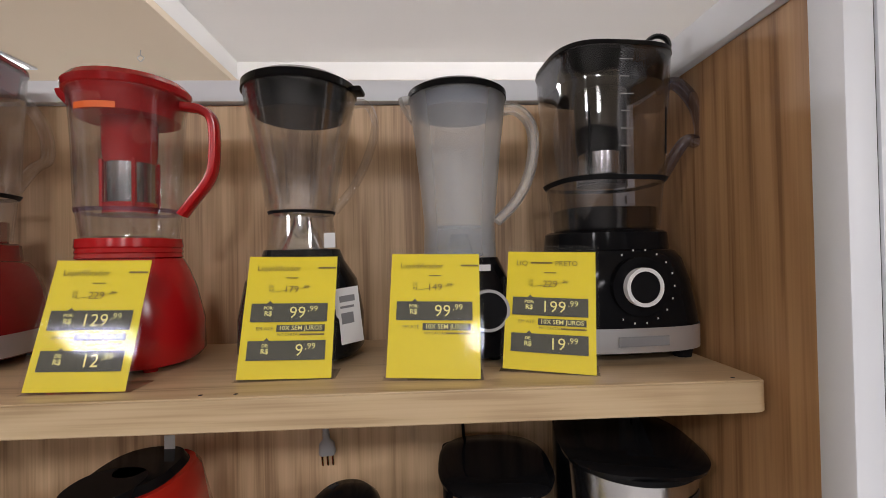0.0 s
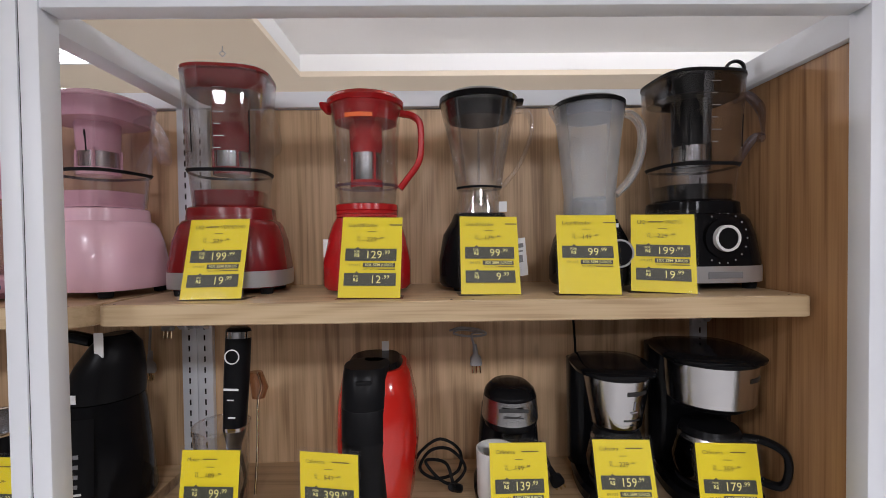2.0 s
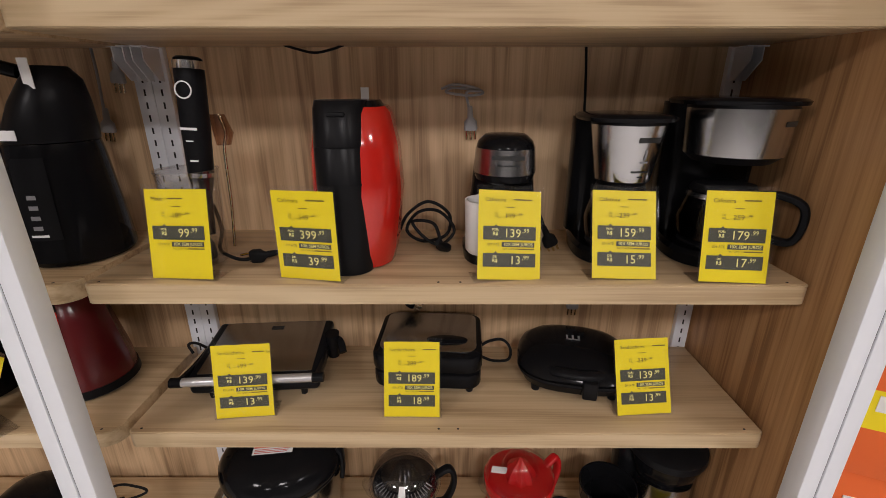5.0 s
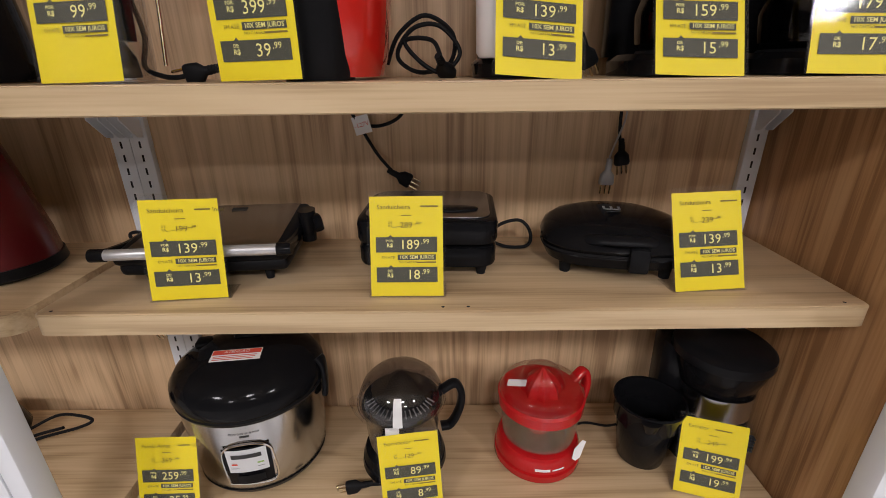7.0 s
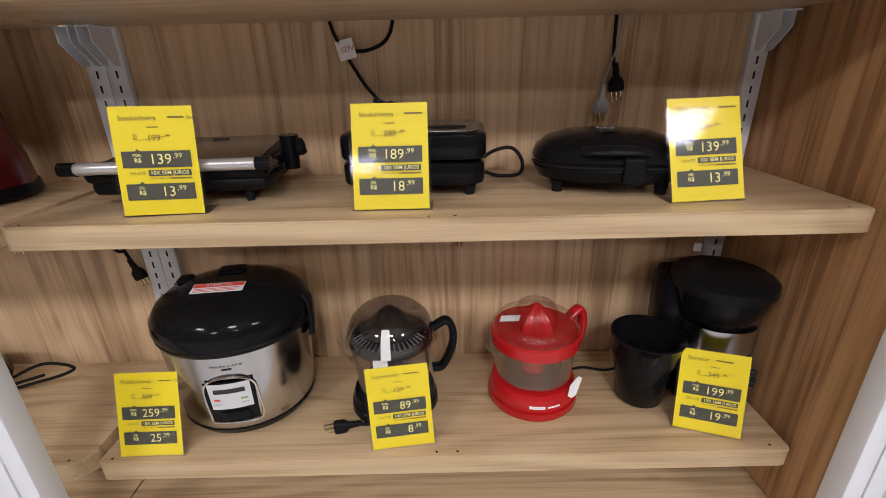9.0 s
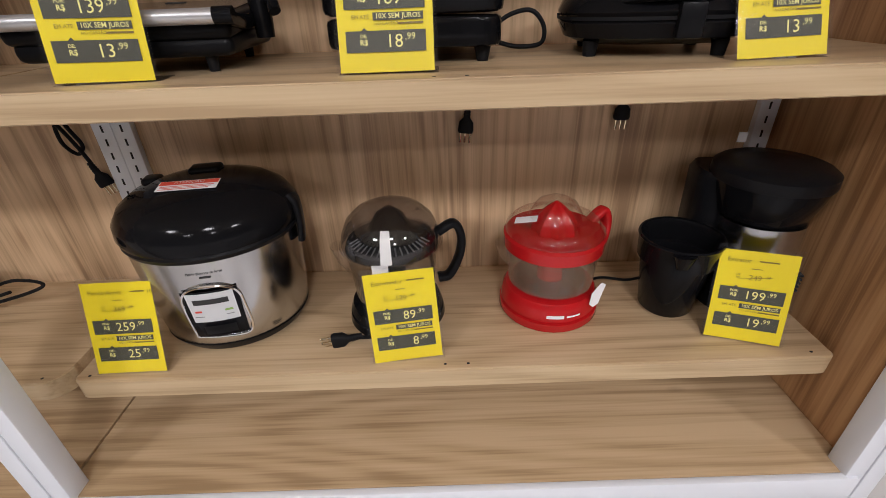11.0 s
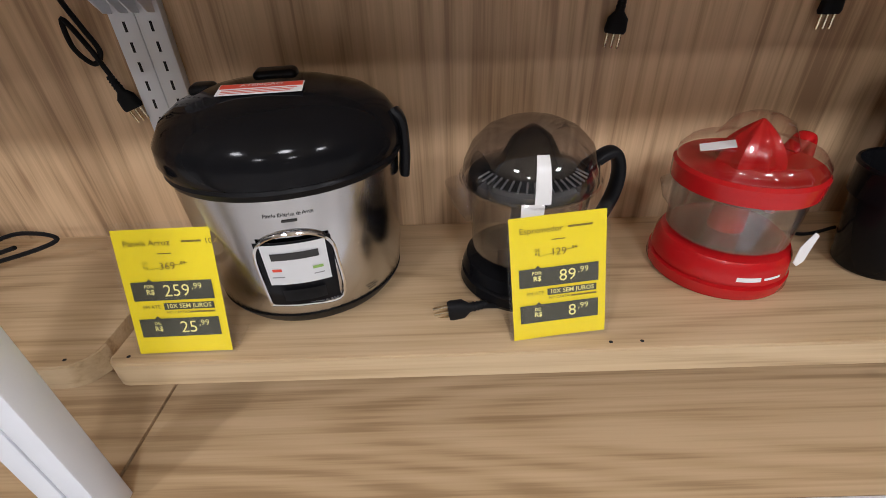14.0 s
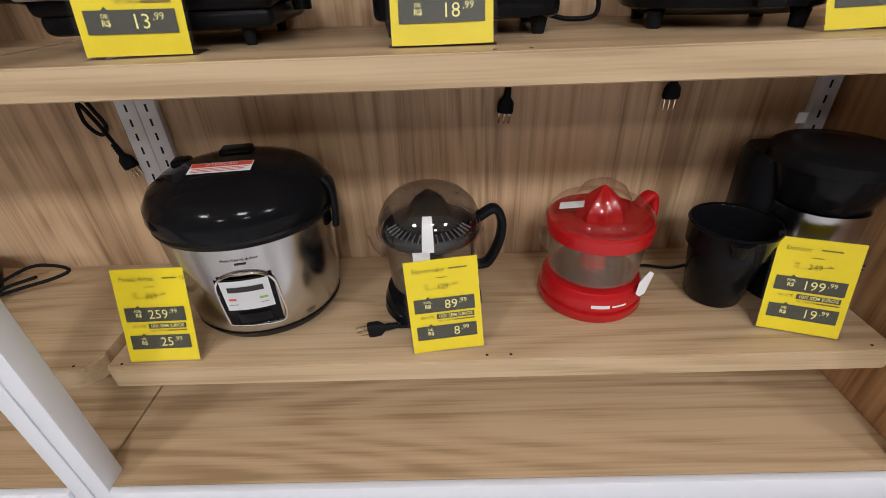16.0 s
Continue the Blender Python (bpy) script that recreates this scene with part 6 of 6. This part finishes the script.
part("wrapper", loft([(0.001, 0.07, 0.06, 0.01, 0, 6), (0.14, 0.062, 0.055, 0.0, 0, 6)], 30, True, False), SLEEVE, t, "clear wrapper")


def carton(at, size, rot, mat, label, pic=None, bars=()):
    c = thing("carton", label, "box", pose(*at, 0, 0, rot), "cartons beyond the end post")
    w, d, h = size
    part("box", box(-w / 2, w / 2, -d / 2, d / 2, 0.0, h, 0.002), mat, c)
    for i, (x0, x1, z0, z1, m) in enumerate(bars):
        part("print", box(x0 * w, x1 * w, -d / 2 - 0.0012 - 0.0015 * i, -d / 2 - 0.0003, z0 * h, z1 * h), m, c, "", False)
    return c


# low cartons under the end shelf
carton((1.60, 0.14, 0.70), (0.34, 0.30, 0.25), -24, ORANGE_CARD, "orange carton with a yellow label and barcode", None, [(-0.45, -0.1, 0.45, 0.8, YELLOW), (-0.42, -0.2, 0.62, 0.76, PAPER), (0.05, 0.3, 0.2, 0.5, BLACK_PRINT)])
carton((1.62, 0.16, 0.38), (0.36, 0.30, 0.31), -20, ORANGE_CARD, "orange carton with a large barcode label", None, [(-0.45, -0.05, 0.30, 0.72, YELLOW), (-0.42, -0.15, 0.55, 0.8, PAPER), (0.1, 0.35, 0.2, 0.5, BLACK_PRINT)])
pl = thing("low_shelf", "white low shelf that carries the cartons", "shelf", pose(1.62, 0.16, 0), "shelves beyond the end post", "structure")
part("board", box(-0.25, 0.3, -0.22, 0.24, 0.36, 0.379, 0.002), WHITE, pl)
part("leg", box(-0.02, 0.02, -0.02, 0.02, 0, 0.359, 0.002), WHITE, pl)
part("back_leg", box(-0.02, 0.02, 0.18, 0.22, 0, 0.359, 0.002), WHITE, pl)

# far shelving across the aisle
fs = thing("far_shelving", "white and wood shop shelving across the aisle", "shelving", pose(3.0, 2.0, 0), "", "structure")
for z, m in ((0.28, WHITE), (0.70, WHITE), (1.02, WOOD_SHELF), (1.45, WOOD_SHELF)):
    part("board", box(-0.6, 1.2, 0.0, 0.5, z - 0.03, z, 0.002), m, fs)
part("back_panel", box(-0.6, 1.2, 0.5, 0.52, 0, 1.6), WHITE, fs)
for xx in (-0.62, 0.3, 1.2):
    part("post", box(xx, xx + 0.03, 0.0, 0.5, 0, 1.6), WHITE, fs)
carton((3.17, 2.16, 0.281), (0.36, 0.30, 0.34), 0, BLACK_CARD, "black carton with a dark appliance picture", None, [(-0.35, -0.1, 0.9, 0.95, WHITE_PRINT), (-0.28, 0.28, 0.12, 0.66, GREY_PRINT), (-0.2, 0.2, 0.14, 0.62, BLACK_PRINT)])
carton((3.02, 2.14, 0.701), (0.16, 0.22, 0.27), 6, BLACK_CARD, "black carton with white and blue labels", None, [(-0.4, 0.4, 0.75, 0.88, WHITE_PRINT), (-0.4, 0.35, 0.35, 0.55, PAPER), (-0.4, 0.4, 0.25, 0.34, BLUE_PRINT)])
carton((3.26, 2.2, 0.701), (0.2, 0.26, 0.31), -6, GREEN_CARD, "dark green carton with small round pictures", None, [(-0.3, 0.3, 0.82, 0.92, WHITE_PRINT), (-0.2, 0.0, 0.3, 0.42, YELLOW), (0.1, 0.3, 0.18, 0.3, YELLOW)])
carton((3.5, 2.2, 0.701), (0.22, 0.26, 0.30), 0, BLUE_CARD, "plain blue carton with white print", None, [(-0.3, 0.3, 0.4, 0.7, WHITE_PRINT)])
for x in (3.02, 3.2, 3.38):
    c = thing("far_price_tag", "small yellow price tag on the far shelf", "price tag", pose(x, 2.02, 1.0205), "far price tags")
    part("card", box(-0.05, 0.05, 0, 0.003, 0, 0.12), YELLOW, c)
    for z0 in (0.03, 0.07):
        part("print", box(-0.04, 0.04, -0.001, -0.0003, z0, z0 + 0.022), TAG_DARK, c, "", False)
    k = thing("far_appliance", "small black appliance on the far shelf", "kitchen appliance", pose(x + 0.02, 2.22, 1.0205), "far appliances")
    part("body", loft([(0.001, 0.07, 0.08, 0, 0, 3), (0.1, 0.065, 0.075, 0, 0, 3), (0.19, 0.04, 0.05), (0.2, 0.02, 0.02)], 28), BLACK, k)
tv = thing("television", "wall television with a blue picture", "television", pose(3.75, 3.1, 1.55))
part("frame", box(-0.5, 0.5, 0, 0.05, 0.0, 0.56, 0.004), BLACK, tv)
part("screen", box(-0.48, 0.48, -0.002, -0.0005, 0.02, 0.54), GLOW_SCREEN, tv, "glowing blue screen")
part("stand", box(-0.06, 0.06, 0.0, 0.05, -1.55, -0.0005), BLACK, tv)
bn = thing("hanging_banner", "yellow hanging shop banner with dark letters", "banner", pose(2.63, 1.2, 2.28))
part("sheet", box(-0.3, 0.6, 0, 0.004, 0.0, 0.5), YELLOW, bn)
for cx in (-0.25, 0.55):
    part("cord", tube([(cx, 0.002, 0.499), (cx, 0.002, 0.8), (cx, 0.002, CEIL + CO - 2.278)], 0.002), GREY_CABLE, bn)
lettering("print", "OS", 0.13, TAG_INK, bn, pose(-0.12, -0.003, 0.36))
lettering("print", "ONTO", 0.13, TAG_INK, bn, pose(-0.02, -0.003, 0.22))
